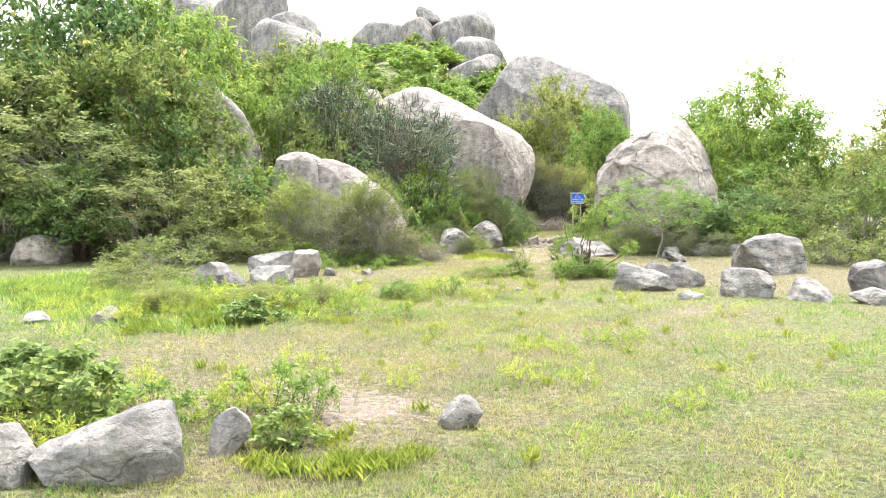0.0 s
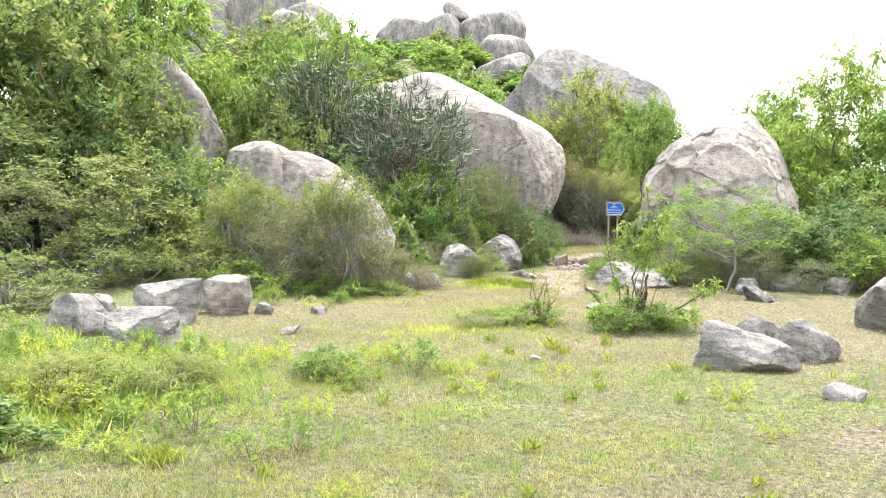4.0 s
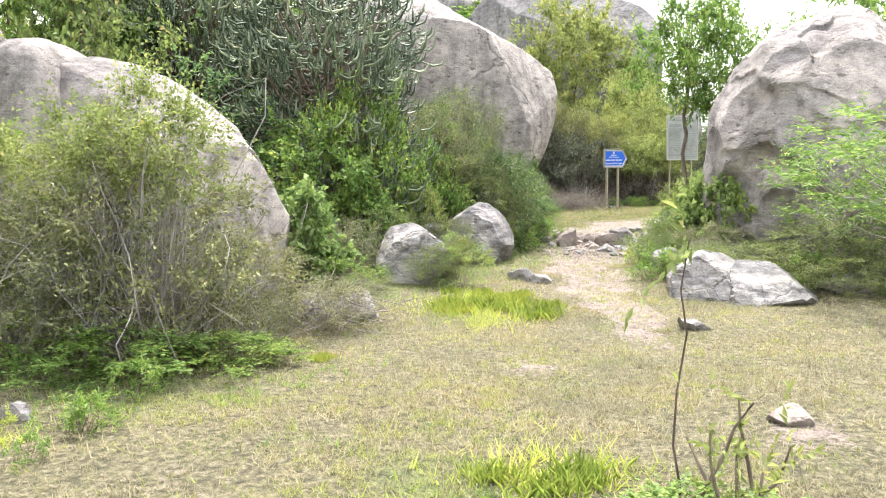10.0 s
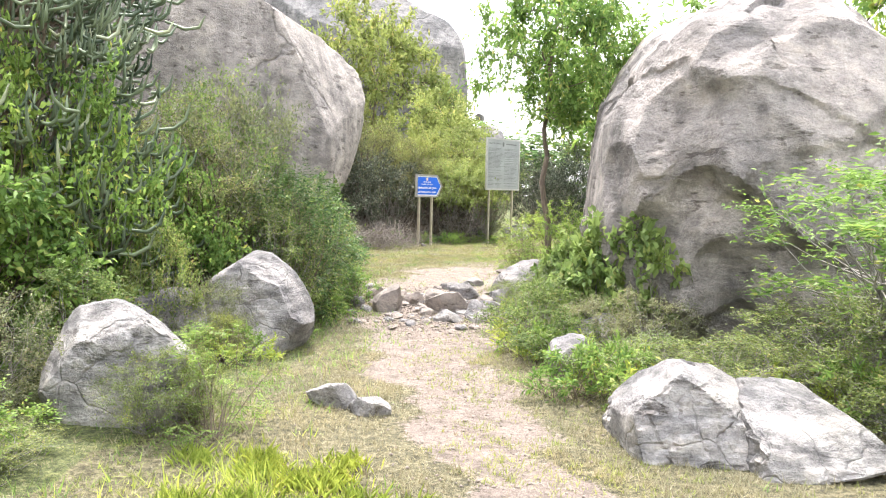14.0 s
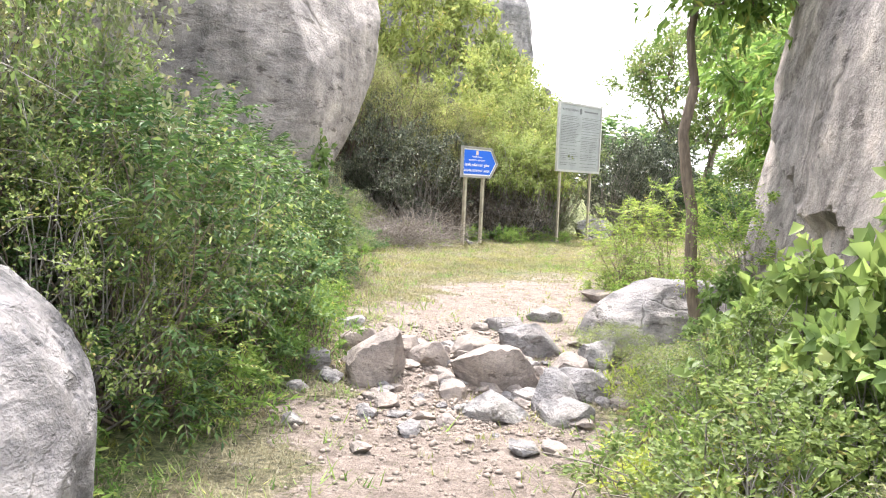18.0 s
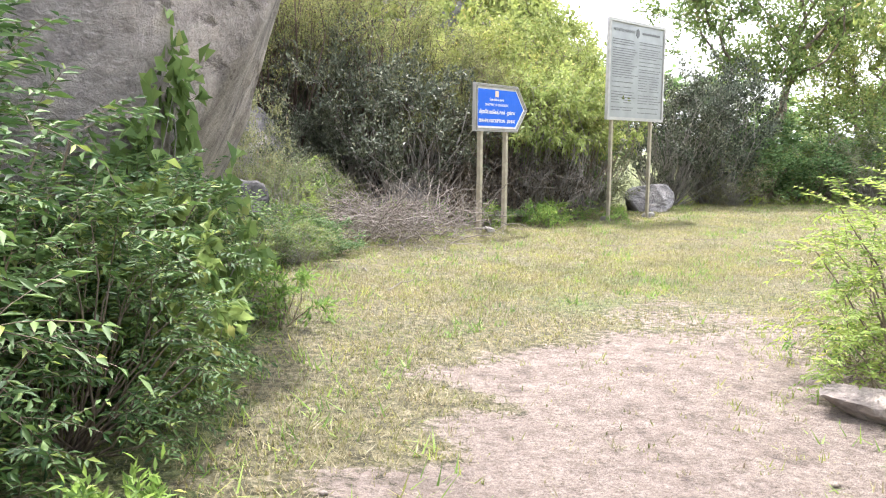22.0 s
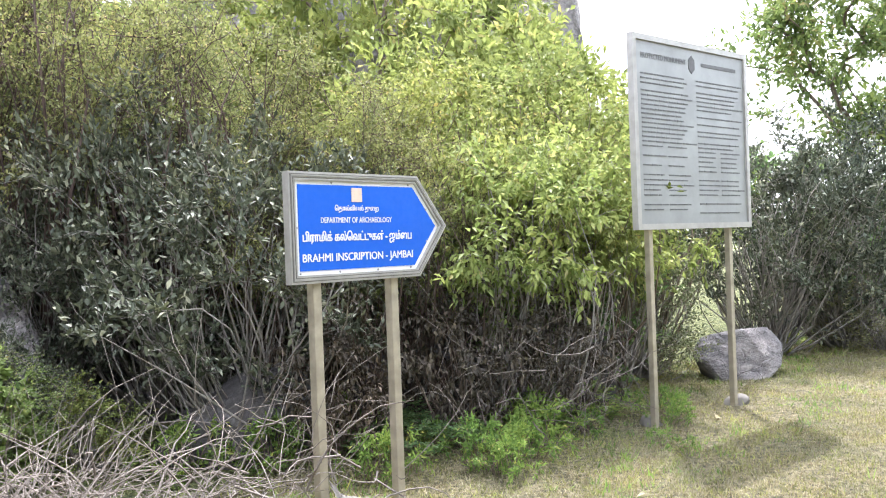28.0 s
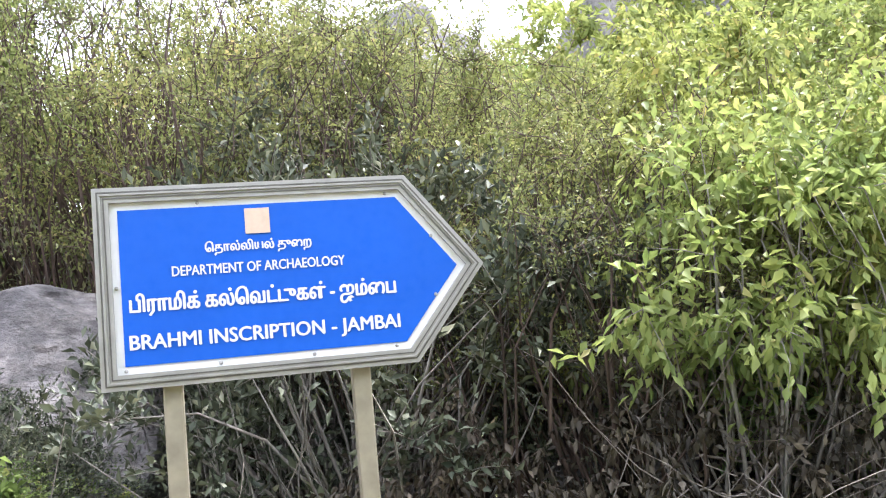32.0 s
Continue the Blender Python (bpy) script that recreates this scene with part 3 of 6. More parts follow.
# hilltop boulders
for k, (x, y, z, sx, sy, sz) in enumerate((
        (-31.5, 72, 27.2, 1.9, 1.6, 1.1), (-32.5, 71, 24.1, 3.6, 3, 2.9), (-28.6, 71, 24.2, 2.4, 2.6, 2.7), (-26.2, 78, 26.0, 3.7, 3, 3.0), (-38.5, 73, 23.9, 5.6, 3.4, 3.0),
        (-30.5, 62, 19.1, 3.6, 3, 2.9), (-22.3, 66, 20.6, 3.2, 3, 2.5), (-19.6, 58, 17.1, 3.0, 2.6, 2.3), (-33, 50, 12.6, 2.4, 2.2, 1.8), (-26.5, 48, 11.0, 2.2, 2.2, 1.6),
        (-36.5, 41, 16.5, 4.0, 3.4, 5.0), (-43.5, 45, 20.8, 6.0, 3.6, 4.8), (-38.4, 44, 19.6, 2.8, 2.6, 3.4), (-51, 46, 20.5, 5.5, 3.6, 6.5))):
    rng = random.Random(60 + k)
    ob = part("boulder", stone_mesh(60 + k, block_planes(rng, sx, sy, sz, 8), 12, 4, 0.04, 0.03, 0.03), M_CLIFF)
    ob.matrix_basis = pose(x, y, z, 0, 0, rng.uniform(-20, 20))
    tagged(ob, "weathered granite boulder piled on the hilltop", "boulder", "hilltop boulders")
for x, y, z, sx, sy, sz, s in ((-13.6, 11.5, 6.6, 1.5, 1.4, 2.4, 81), (-16.2, 12.5, 7.6, 1.6, 1.4, 2.9, 82)):
    ob = part("boulder", stone_mesh(s, block_planes(random.Random(s), sx, sy, sz, 9), 7, 4, 0.05, 0.02), M_ROCK)
    ob.location = (x, y, z - 0.7)
    tagged(ob, "upright granite boulder on the slope behind bushes", "boulder")
for x, y, z, sx, sy, sz, s in ((2.15, 20, 3.4, 1.15, 0.9, 1.7, 86), (1.75, 20, 5.2, 0.22, 0.2, 0.2, 87)):
    ob = part("boulder", stone_mesh(s, block_planes(random.Random(s), sx, sy, sz, 9), 9, 4, 0.05, 0.02), M_CLIFF)
    ob.location = (x, y, z)
    tagged(ob, "distant granite boulder above the bushes", "boulder")
ob = part("boulder", stone_mesh(84, ((1, 0, 0.25, 1.35), (0.6, 0, 0.8, 1.3), (-1, 0, 0, 1.5), (0, 0, 1, 1.45), (0, -1, 0.2, 1.1), (0, 1, 0, 1.2), (0, 0, -1, 1.1)), 7, 5, 0.04), M_GREY)
ob.location = (-5.0, 3.9, 0.8)
tagged(ob, "smooth grey boulder behind succulent shrubs", "boulder")

# boulder below the hedge, its shade put into the stone colour
ob = part("boulder", stone_mesh(89, block_planes(random.Random(89), 0.6, 0.5, 0.6, 8), 8, 5, 0.05, 0.02, 0.03, (), 10, 0.06), M_SHADED)
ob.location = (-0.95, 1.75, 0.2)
tagged(ob, "boulder coloured dark for the shade below the hedge", "boulder")
# rocks added to fill the hollow under the hedge, dark in place of shade
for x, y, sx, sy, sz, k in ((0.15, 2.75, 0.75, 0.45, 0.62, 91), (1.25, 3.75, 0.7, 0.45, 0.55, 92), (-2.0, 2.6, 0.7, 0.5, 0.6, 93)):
    ob = part("boulder", stone_mesh(k, block_planes(random.Random(k), sx, sy, sz, 8), 24, 5, 0.05, 0.02, 0.05, (), 20, 0.12, None, (0.3, 0.2, 0.9, 4, 0.06)), M_SHADED)
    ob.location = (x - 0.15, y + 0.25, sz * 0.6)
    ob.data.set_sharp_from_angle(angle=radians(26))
    tagged(ob, "added rock coloured dark for the shade under the hedge", "boulder")
ob = part("boulder", stone_mesh(88, ((1, 0, 0.7, 0.6), (-1, 0, 0, 0.75), (0.2, 0, 1, 0.75), (0, -1, 0.2, 0.5), (0, 1, 0, 0.6), (0, 0, -1, 1.2)), 7, 5, 0.05, 0.02, 0.03, (), 16, 0.05), M_GREY)
ob.location = (-4.1, 2.2, 1.05)
tagged(ob, "grey boulder half hidden by fleshy-leaved shrubs", "boulder")

# stones in the clearing: x, y, half sizes, turn, material, tilt
for k, (x, y, sx, sy, sz, rz, m, tilt, text) in enumerate((
        (3.68, -39.15, 0.46, 0.28, 0.28, 12, M_PALE, 8, "angular white-grey stone beside low weeds"),
        (3.95, -38.55, 0.13, 0.12, 0.2, 40, M_PALE, 12, "upright pale stone behind a larger one"),
        (2.95, -39.5, 0.22, 0.2, 0.2, 70, M_PALE, 0, "pale stone among weeds"),
        (5.28, -37.6, 0.14, 0.11, 0.13, 30, M_PALE, 0, "small pale stone on bare earth"),
        (5.82, -27.5, 0.62, 0.36, 0.23, 22, M_PALE, -6, "flat striped grey rock on dry grass"),
        (6.38, -26.55, 0.36, 0.34, 0.30, 30, M_PALE, 8, "dark angular rock leaning on another"),
        (5.85, -26.3, 0.25, 0.24, 0.29, 60, M_PALE, 0, "pale rock behind flat striped one"),
        (5.75, -18.25, 0.3, 0.3, 0.14, 5, M_GREY, 0, "low flat rock on bare earth"),
        (8.05, -22.9, 0.78, 0.6, 0.60, 20, M_PALE, 10, "large split grey rock with pale top"),
        (7.5, -28.2, 0.48, 0.36, 0.29, -30, M_PALE, 0, "squared pale rock on dry grass"),
        (8.45, -28.4, 0.42, 0.3, 0.19, 10, M_PALE, 0, "low pale rock in dry grass"), (9.35, -28.7, 0.4, 0.28, 0.15, -20, M_PALE, 0, "low pale rock in dry grass"),
        (9.6, -26.9, 0.36, 0.3, 0.3, 35, M_GREY, 0, "grey rock at the edge of bushes"), (10.2, -28.2, 0.3, 0.2, 0.12, 0, M_PALE, 0, "flat pale rock in dry grass"),
        (6.65, -28.75, 0.25, 0.16, 0.07, 20, M_PALE, 0, "flat white stone in grass"),
        (6.1, -19.8, 0.55, 0.35, 0.10, 8, M_PALE, 0, "flat white slab on bare earth"), (5.75, -17.6, 0.3, 0.25, 0.18, 40, M_GREY, 0, "grey stone under shrubs"),
        (6.6, -16.9, 0.42, 0.3, 0.22, 10, M_GREY, 0, "grey stone under shrubs"), (7.6, -17.4, 0.4, 0.3, 0.2, 10, M_GREY, 0, "grey stone under shrubs"),
        (-1.0, -29.0, 0.46, 0.36, 0.32, 30, M_PALE, 12, "pale ridged rock in a small pile"), (-2.05, -27.0, 0.46, 0.42, 0.38, 20, M_PALE, 0, "pinkish rock in a small pile"),
        (-2.2, -28.4, 0.26, 0.22, 0.2, 50, M_GREY, 0, "small grey rock in a pile"), (-2.9, -27.9, 0.42, 0.32, 0.28, -20, M_PALE, 8, "pale rock in a small pile"),
        (-1.85, -25.75, 0.40, 0.34, 0.34, 15, M_ROCK, 0, "pinkish rock in a small pile"),
        (-9.6, -25.2, 0.95, 0.6, 0.5, 10, M_ROCK, 0, "broad pale rock before dark trees"), (-3.6, -26.6, 0.25, 0.2, 0.16, 0, M_PALE, 0, "small pale stone in weeds"),
        (-1.2, -33.4, 0.3, 0.18, 0.1, 15, M_PALE, 0, "flat pale stone in weeds"), (-2.0, -33.8, 0.34, 0.2, 0.08, -5, M_PALE, 0, "flat pale stone in weeds"),
        (-2.6, -25.4, 0.3, 0.26, 0.22, 60, M_GREY, 0, "grey rock beside bushes"), (-1.3, -25.6, 0.14, 0.12, 0.1, 0, M_GREY, 0, "small grey stone on thin turf"),
        (-0.6, -25.2, 0.13, 0.1, 0.08, 0, M_GREY, 0, "small grey stone on thin turf"), (0.05, -27.3, 0.22, 0.14, 0.05, 20, M_PALE, 0, "flat white stone in grass"),
        (3.56, -27.95, 0.16, 0.08, 0.03, 0, M_PALE, 0, "flat white stone in grass"), (-1.45, -23.8, 0.11, 0.08, 0.07, 0, M_GREY, 0, "small dark stone on dry grass"),
        (-1.45, -14.6, 0.4, 0.36, 0.36, 0, M_GREY, 0, "grey rock under bushes"),
        (0.42, -16.3, 0.24, 0.14, 0.1, -15, M_PALE, 0, "low pale stone on the path edge"), (0.75, -16.5, 0.16, 0.12, 0.08, 10, M_PALE, 0, "low pale stone on the path edge"),
        (2.75, -19.45, 0.22, 0.14, 0.06, 10, M_PALE, 0, "flat white stone flush with turf"), (3.3, -22.6, 0.24, 0.2, 0.06, 0, M_BROWN, 0, "low stone at the foot of a shrub"),
        (-0.75, -19.6, 0.17, 0.34, 0.2, 42, M_PALE, -10, "long white stone leaning in dry twigs"), (-1.15, -20.0, 0.26, 0.2, 0.2, 0, M_GREY, 0, "grey stone in dry twigs"),
        (2.75, -13.9, 0.3, 0.25, 0.22, 20, M_GREY, 0, "grey rock beneath leafy plants"), (2.35, -15.0, 0.2, 0.2, 0.2, 0, M_GREY, 0, "grey rock beside the path"),
        # first rock of the next row: shade of the shrubs put into its colour
        (-2.55, -1.8, 0.48, 0.42, 0.42, 20, M_SHADED, 0, "dark rounded rock with shrub shade in its colour"), (2.95, 5.5, 0.58, 0.40, 0.29, 30, M_GREY, 0, "dark rock with a pale top behind the notice board"),
        (-3.75, 1.35, 1.15, 0.75, 1.12, 42, M_GREY, 0, "pale boulder with a dark underside beneath tangled shrubs"),
        (9.4, 8.2, 0.7, 0.5, 0.55, 0, M_GREY, 0, "grey rock at the field edge"),
        (2.15, -7.2, 0.30, 0.2, 0.065, 10, M_BROWN, 0, "undercut brown rock ledge in sand"))):
    rock("rock", x, y, sx * 1.08, sy * 1.08, sz * 1.08, rz, m, 100 + k, 0.22, 26, 5 if max(sx, sz) > 0.3 else 4, 0.04, tilt, text)

boulder("boulder", (-0.75, -13.8, 0.35), ((-0.55, -0.09, 0.83, 0.42), (0.52, 0.17, 0.83, 0.42), (0.8, 0.26, 0.54, 0.44), (0.94, 0.2, 0.28, 0.52), (0.97, 0.18, -0.16, 0.61), (-0.18, 0.02, 0.98, 0.69), (0.6, 0.32, 0.73, 0.66),
        (-1, 0, 0.1, 0.5), (0, -1, 0.15, 0.62), (0, 1, 0, 0.5), (0, 0, -1, 0.8)),
        M_GREY, 47, 14.0, 0.03, "tall leaning grey boulder beside the path", 0.02, 0.04, ((0.9, 0.2, 0.35, 0.12, 0.03),), 24, 0.04, None, 6, (0.75, -0.1, 0.65, 7, 0.022))
boulder("boulder", (-1.2, -16.6, 0.2), ((-0.92, -0.34, 0.19, 0.39), (-0.19, 0.02, 0.98, 0.41), (0.52, 0.27, 0.81, 0.41), (0.69, 0.38, 0.61, 0.46), (-0.85, -0.25, 0.47, 0.37), (0, -0.97, 0.24, 0.6), (0, 1, 0, 0.55), (0, 0, -1, 0.6), (1, 0.1, 0.1, 0.7)),
        M_PALE, 37, 16.0, 0.05, "rounded pinkish rock behind a small bush", 0.02, 0.05, (), 24, 0.08, None, 6, (0.5, -0.3, 0.8, 6, 0.03))
boulder("boulder", (2.95, -16.85, 0.0), ((-0.94, 0.09, 0.32, 0.50), (-0.44, 0.16, 0.88, 0.36), (0.09, 0.14, 0.99, 0.31), (0.66, -0.05, 0.75, 0.56), (1, 0, 0.1, 0.95), (0, -0.94, 0.33, 0.55), (0, 1, 0.1, 0.6), (0, 0, -1, 0.5)),
        M_PALE, 33, 26.0, 0.05, "ridged pale rock outcrop beside the path", 0.05, 0.08, (), 26, 0.10, None, 6, (-0.35, -0.25, 0.9, 6, 0.075))
boulder("boulder", (3.62, -17.25, -0.08), ((-1, -0.2, 0.2, 0.5), (0.15, -0.1, 1, 0.25), (0.6, -0.1, 0.8, 0.42), (1, 0, 0.1, 0.72), (0, -1, 0.4, 0.55), (0, 1, 0.1, 0.5), (0, 0, -1, 0.3)),
        M_PALE, 34, 26.0, 0.05, "low ridged pale slab split from a rock outcrop", 0.05, 0.08, (), 24, 0.10, None, 6, (-0.35, -0.25, 0.9, 5, 0.08))

# stones of the step across the path
for k, (x, y, sx, sy, sz, rz, m, tilt) in enumerate((
        (0.28, -10.72, 0.28, 0.21, 0.2, 25, M_BROWN, 14), (1.1, -10.66, 0.34, 0.27, 0.17, -8, M_BROWN, 5), (0.66, -10.45, 0.17, 0.14, 0.11, 10, M_BROWN, 0),
        (1.35, -10.05, 0.27, 0.22, 0.17, 12, M_GREY, -8), (1.54, -11.13, 0.18, 0.16, 0.15, 40, M_GREY, 6), (1.2, -11.42, 0.23, 0.18, 0.09, -10, M_PALE, 0),
        (1.6, -11.44, 0.22, 0.17, 0.10, 0, M_PALE, 0), (-0.13, -10.7, 0.12, 0.1, 0.1, 0, M_GREY, 0), (1.5, -8.5, 0.17, 0.13, 0.09, 20, M_PALE, 0), (1.18, -9.15, 0.27, 0.17, 0.08, -8, M_GREY, 0),
        (1.89, -10.25, 0.17, 0.15, 0.13, 30, M_PALE, 0), (1.76, -10.82, 0.2, 0.18, 0.14, 15, M_GREY, 0), (0.9, -10.2, 0.2, 0.15, 0.09, 60, M_BROWN, 0),
        (0.42, -10.3, 0.15, 0.13, 0.09, 0, M_BROWN, 0), (1.66, -10.5, 0.17, 0.14, 0.12, 70, M_BROWN, 8), (0.05, -10.25, 0.16, 0.12, 0.1, 20, M_BROWN, 0),
        (-0.15, -9.45, 0.22, 0.16, 0.05, 20, M_PALE, 0), (1.35, -11.0, 0.12, 0.1, 0.08, 0, M_PALE, 0), (0.85, -11.0, 0.12, 0.1, 0.07, 50, M_BROWN, 0))):
    rock("rock", x, y, sx, sy, sz, rz, m, 200 + k, 0.3, 60, 4, 0.04, tilt, "broken angular stone of a rough step across the path", "rock", "stones of the path step")
rng = random.Random(7)
for k in range(110):
    y = rng.gauss(-10.95, 0.6)
    s = rng.uniform(0.025, 0.095)
    rock("rock", min(1.95, max(-0.15, rng.gauss(1.05, 0.55))), y, s * rng.uniform(1, 1.7), s, s * 0.42, rng.uniform(0, 180), rng.choice((M_BROWN, M_BROWN, M_BROWN, M_PALE, M_GREY)), 300 + k, 0.2, 40, 3 if s > 0.05 else 2, 0.05, 0,
         "broken cobble lying on the path", "rock", "cobbles on the path")
slab = part("rock", stone_mesh(44, ((-0.59, 0.27, 0.76, 0.38), (-0.13, 0.14, 0.98, 0.55), (-0.88, 0.21, 0.43, 0.60), (-0.73, 0.37, 0.58, 0.53), (0, -0.86, 0.51, 0.7), (0.29, 0.96, 0, 0.9), (0, 0, -1, 0.5), (1, 0, 0.2, 0.95),
                                    (0.5, -0.7, 0.6, 0.62)), 24, 6, 0.03, 0.01, 0.03, (), 24, 0.05), M_GREY)
slab.location = (2.35, -8.85, -0.1)
tagged(slab, "long sloping grey slab beside the path", "rock")

# pebbles, joined
rs = np.random.RandomState(3)
n = 6000
py = np.where(rs.uniform(0, 1, n) < 0.55, rs.normal(-10.8, 0.9, n), rs.uniform(-20, -9, n))
cx = np.interp(py, [p[1] for p in PATH_LINE], [p[0] for p in PATH_LINE])
px = cx + rs.normal(0, 0.55, n)
sz = (0.003 + 0.014 * rs.uniform(0, 1, n) ** 3) * (1 + 0.5 * (np.abs(py + 11.0) < 1.8))
oct_v = np.array([(1, 0, 0), (-1, 0, 0), (0, 1, 0), (0, -1, 0), (0, 0, 0.7), (0, 0, -0.7)])
oct_f = np.array([(0, 2, 4), (2, 1, 4), (1, 3, 4), (3, 0, 4), (2, 0, 5), (1, 2, 5), (3, 1, 5), (0, 3, 5)])
ang = rs.uniform(0, 6.283, n)
V = oct_v[None] * sz[:, None, None] * rs.uniform(0.7, 1.4, (n, 6, 1))
V = np.stack([V[..., 0] * np.cos(ang)[:, None] - V[..., 1] * np.sin(ang)[:, None], V[..., 0] * np.sin(ang)[:, None] + V[..., 1] * np.cos(ang)[:, None], V[..., 2]], -1)
V += np.stack([px, py, ground_z(px, py) + sz * 0.3], -1)[:, None]
pebbles = part_arrays("pebbles", V.reshape(-1, 3), (oct_f[None] + 6 * np.arange(n)[:, None, None]).reshape(-1, 3), M_PEBBLE)
tagged(pebbles, "loose pebbles scattered on the earth path", "pebbles", kind="stuff")


# ---- plants ----
def tubes(lines, sides=5):
    """Corners and faces of tapered tubes; a line is rows of x, y, z, radius."""
    V, F, base = [], [], 0
    a = np.linspace(0, 2 * np.pi, sides, endpoint=False)
    for ln in lines:
        ln = np.asarray(ln, float)
        d = np.gradient(ln[:, :3], axis=0)
        d /= np.linalg.norm(d, axis=1)[:, None] + 1e-9
        ref = np.where(np.abs(d[:, 2:3]) > 0.9, np.array([[1.0, 0, 0]]), np.array([[0, 0, 1.0]]))
        u = np.cross(d, ref)
        u /= np.linalg.norm(u, axis=1)[:, None] + 1e-9
        w = np.cross(d, u)
        ring = ln[:, None, :3] + ln[:, None, 3:4] * (u[:, None] * np.cos(a)[None, :, None] + w[:, None] * np.sin(a)[None, :, None])
        m = len(ln)
        V.append(ring.reshape(-1, 3))
        i = np.arange(m - 1)[:, None] * sides + np.arange(sides)[None]
        j = np.arange(m - 1)[:, None] * sides + (np.arange(sides)[None] + 1) % sides
        F.append(np.stack([i, j, j + sides, i + sides], -1).reshape(-1, 4) + base)
        base += m * sides
    return np.concatenate(V), np.concatenate(F)


def curve_line(rs, a, b_, r0, r1, bend=0.15, steps=6):
    a, b_ = np.asarray(a, float), np.asarray(b_, float)
    t = np.linspace(0, 1, steps)[:, None]
    length = np.linalg.norm(b_ - a)
    off = rs.normal(0, bend, 3) * length
    pts = a + (b_ - a) * t + off * (t * (1 - t)) * 2 + rs.normal(0, 0.02, (steps, 3)) * length * (t * (1 - t)) * 4
    return np.concatenate([pts, r0 + (r1 - r0) * t], 1)


def leaves(rs, pos, dirs, length, width, fold=0.25, curl=0.0):
    """Folded leaf blades that start at pos and point along dirs."""
    n = len(pos)
    d = dirs / (np.linalg.norm(dirs, axis=1)[:, None] + 1e-9)
    s = np.cross(d, rs.normal(0, 1, (n, 3)) + np.array([0, 0, 1.5]))
    s /= np.linalg.norm(s, axis=1)[:, None] + 1e-9
    up = np.cross(s, d)
    L, W = length * rs.uniform(0.65, 1.25, (n, 1)), width * rs.uniform(0.7, 1.25, (n, 1))
    mid = pos + d * L * 0.45
    tip = pos + d * L - up * L * curl
    V = np.stack([pos, mid + s * W * 0.5 + up * W * fold, tip, mid - s * W * 0.5 + up * W * fold], 1)
    F = np.array([(0, 1, 2), (0, 2, 3)])[None] + 4 * np.arange(n)[:, None, None]
    return V.reshape(-1, 3), F.reshape(-1, 3)


def crown_points(rs, clumps, h, r, low, shape):
    """Clump centres spread unevenly over a crown."""
    d = rs.normal(0, 1, (clumps, 3))
    d /= np.linalg.norm(d, axis=1)[:, None]
    rad = rs.uniform(0.45, 1.0, (clumps, 1)) ** 0.6 * (1 + 0.18 * rs.normal(0, 1, (clumps, 1)))
    c = d * rad
    z = low * h + (h * (1 - low)) * (0.5 + 0.5 * c[:, 2])
    k = np.clip((z / h - low) / (1 - low), 0, 1)
    wide = np.interp(k, [0, 0.3, 0.65, 1], shape)
    return np.stack([c[:, 0] * r * wide, c[:, 1] * r * wide, z], 1)


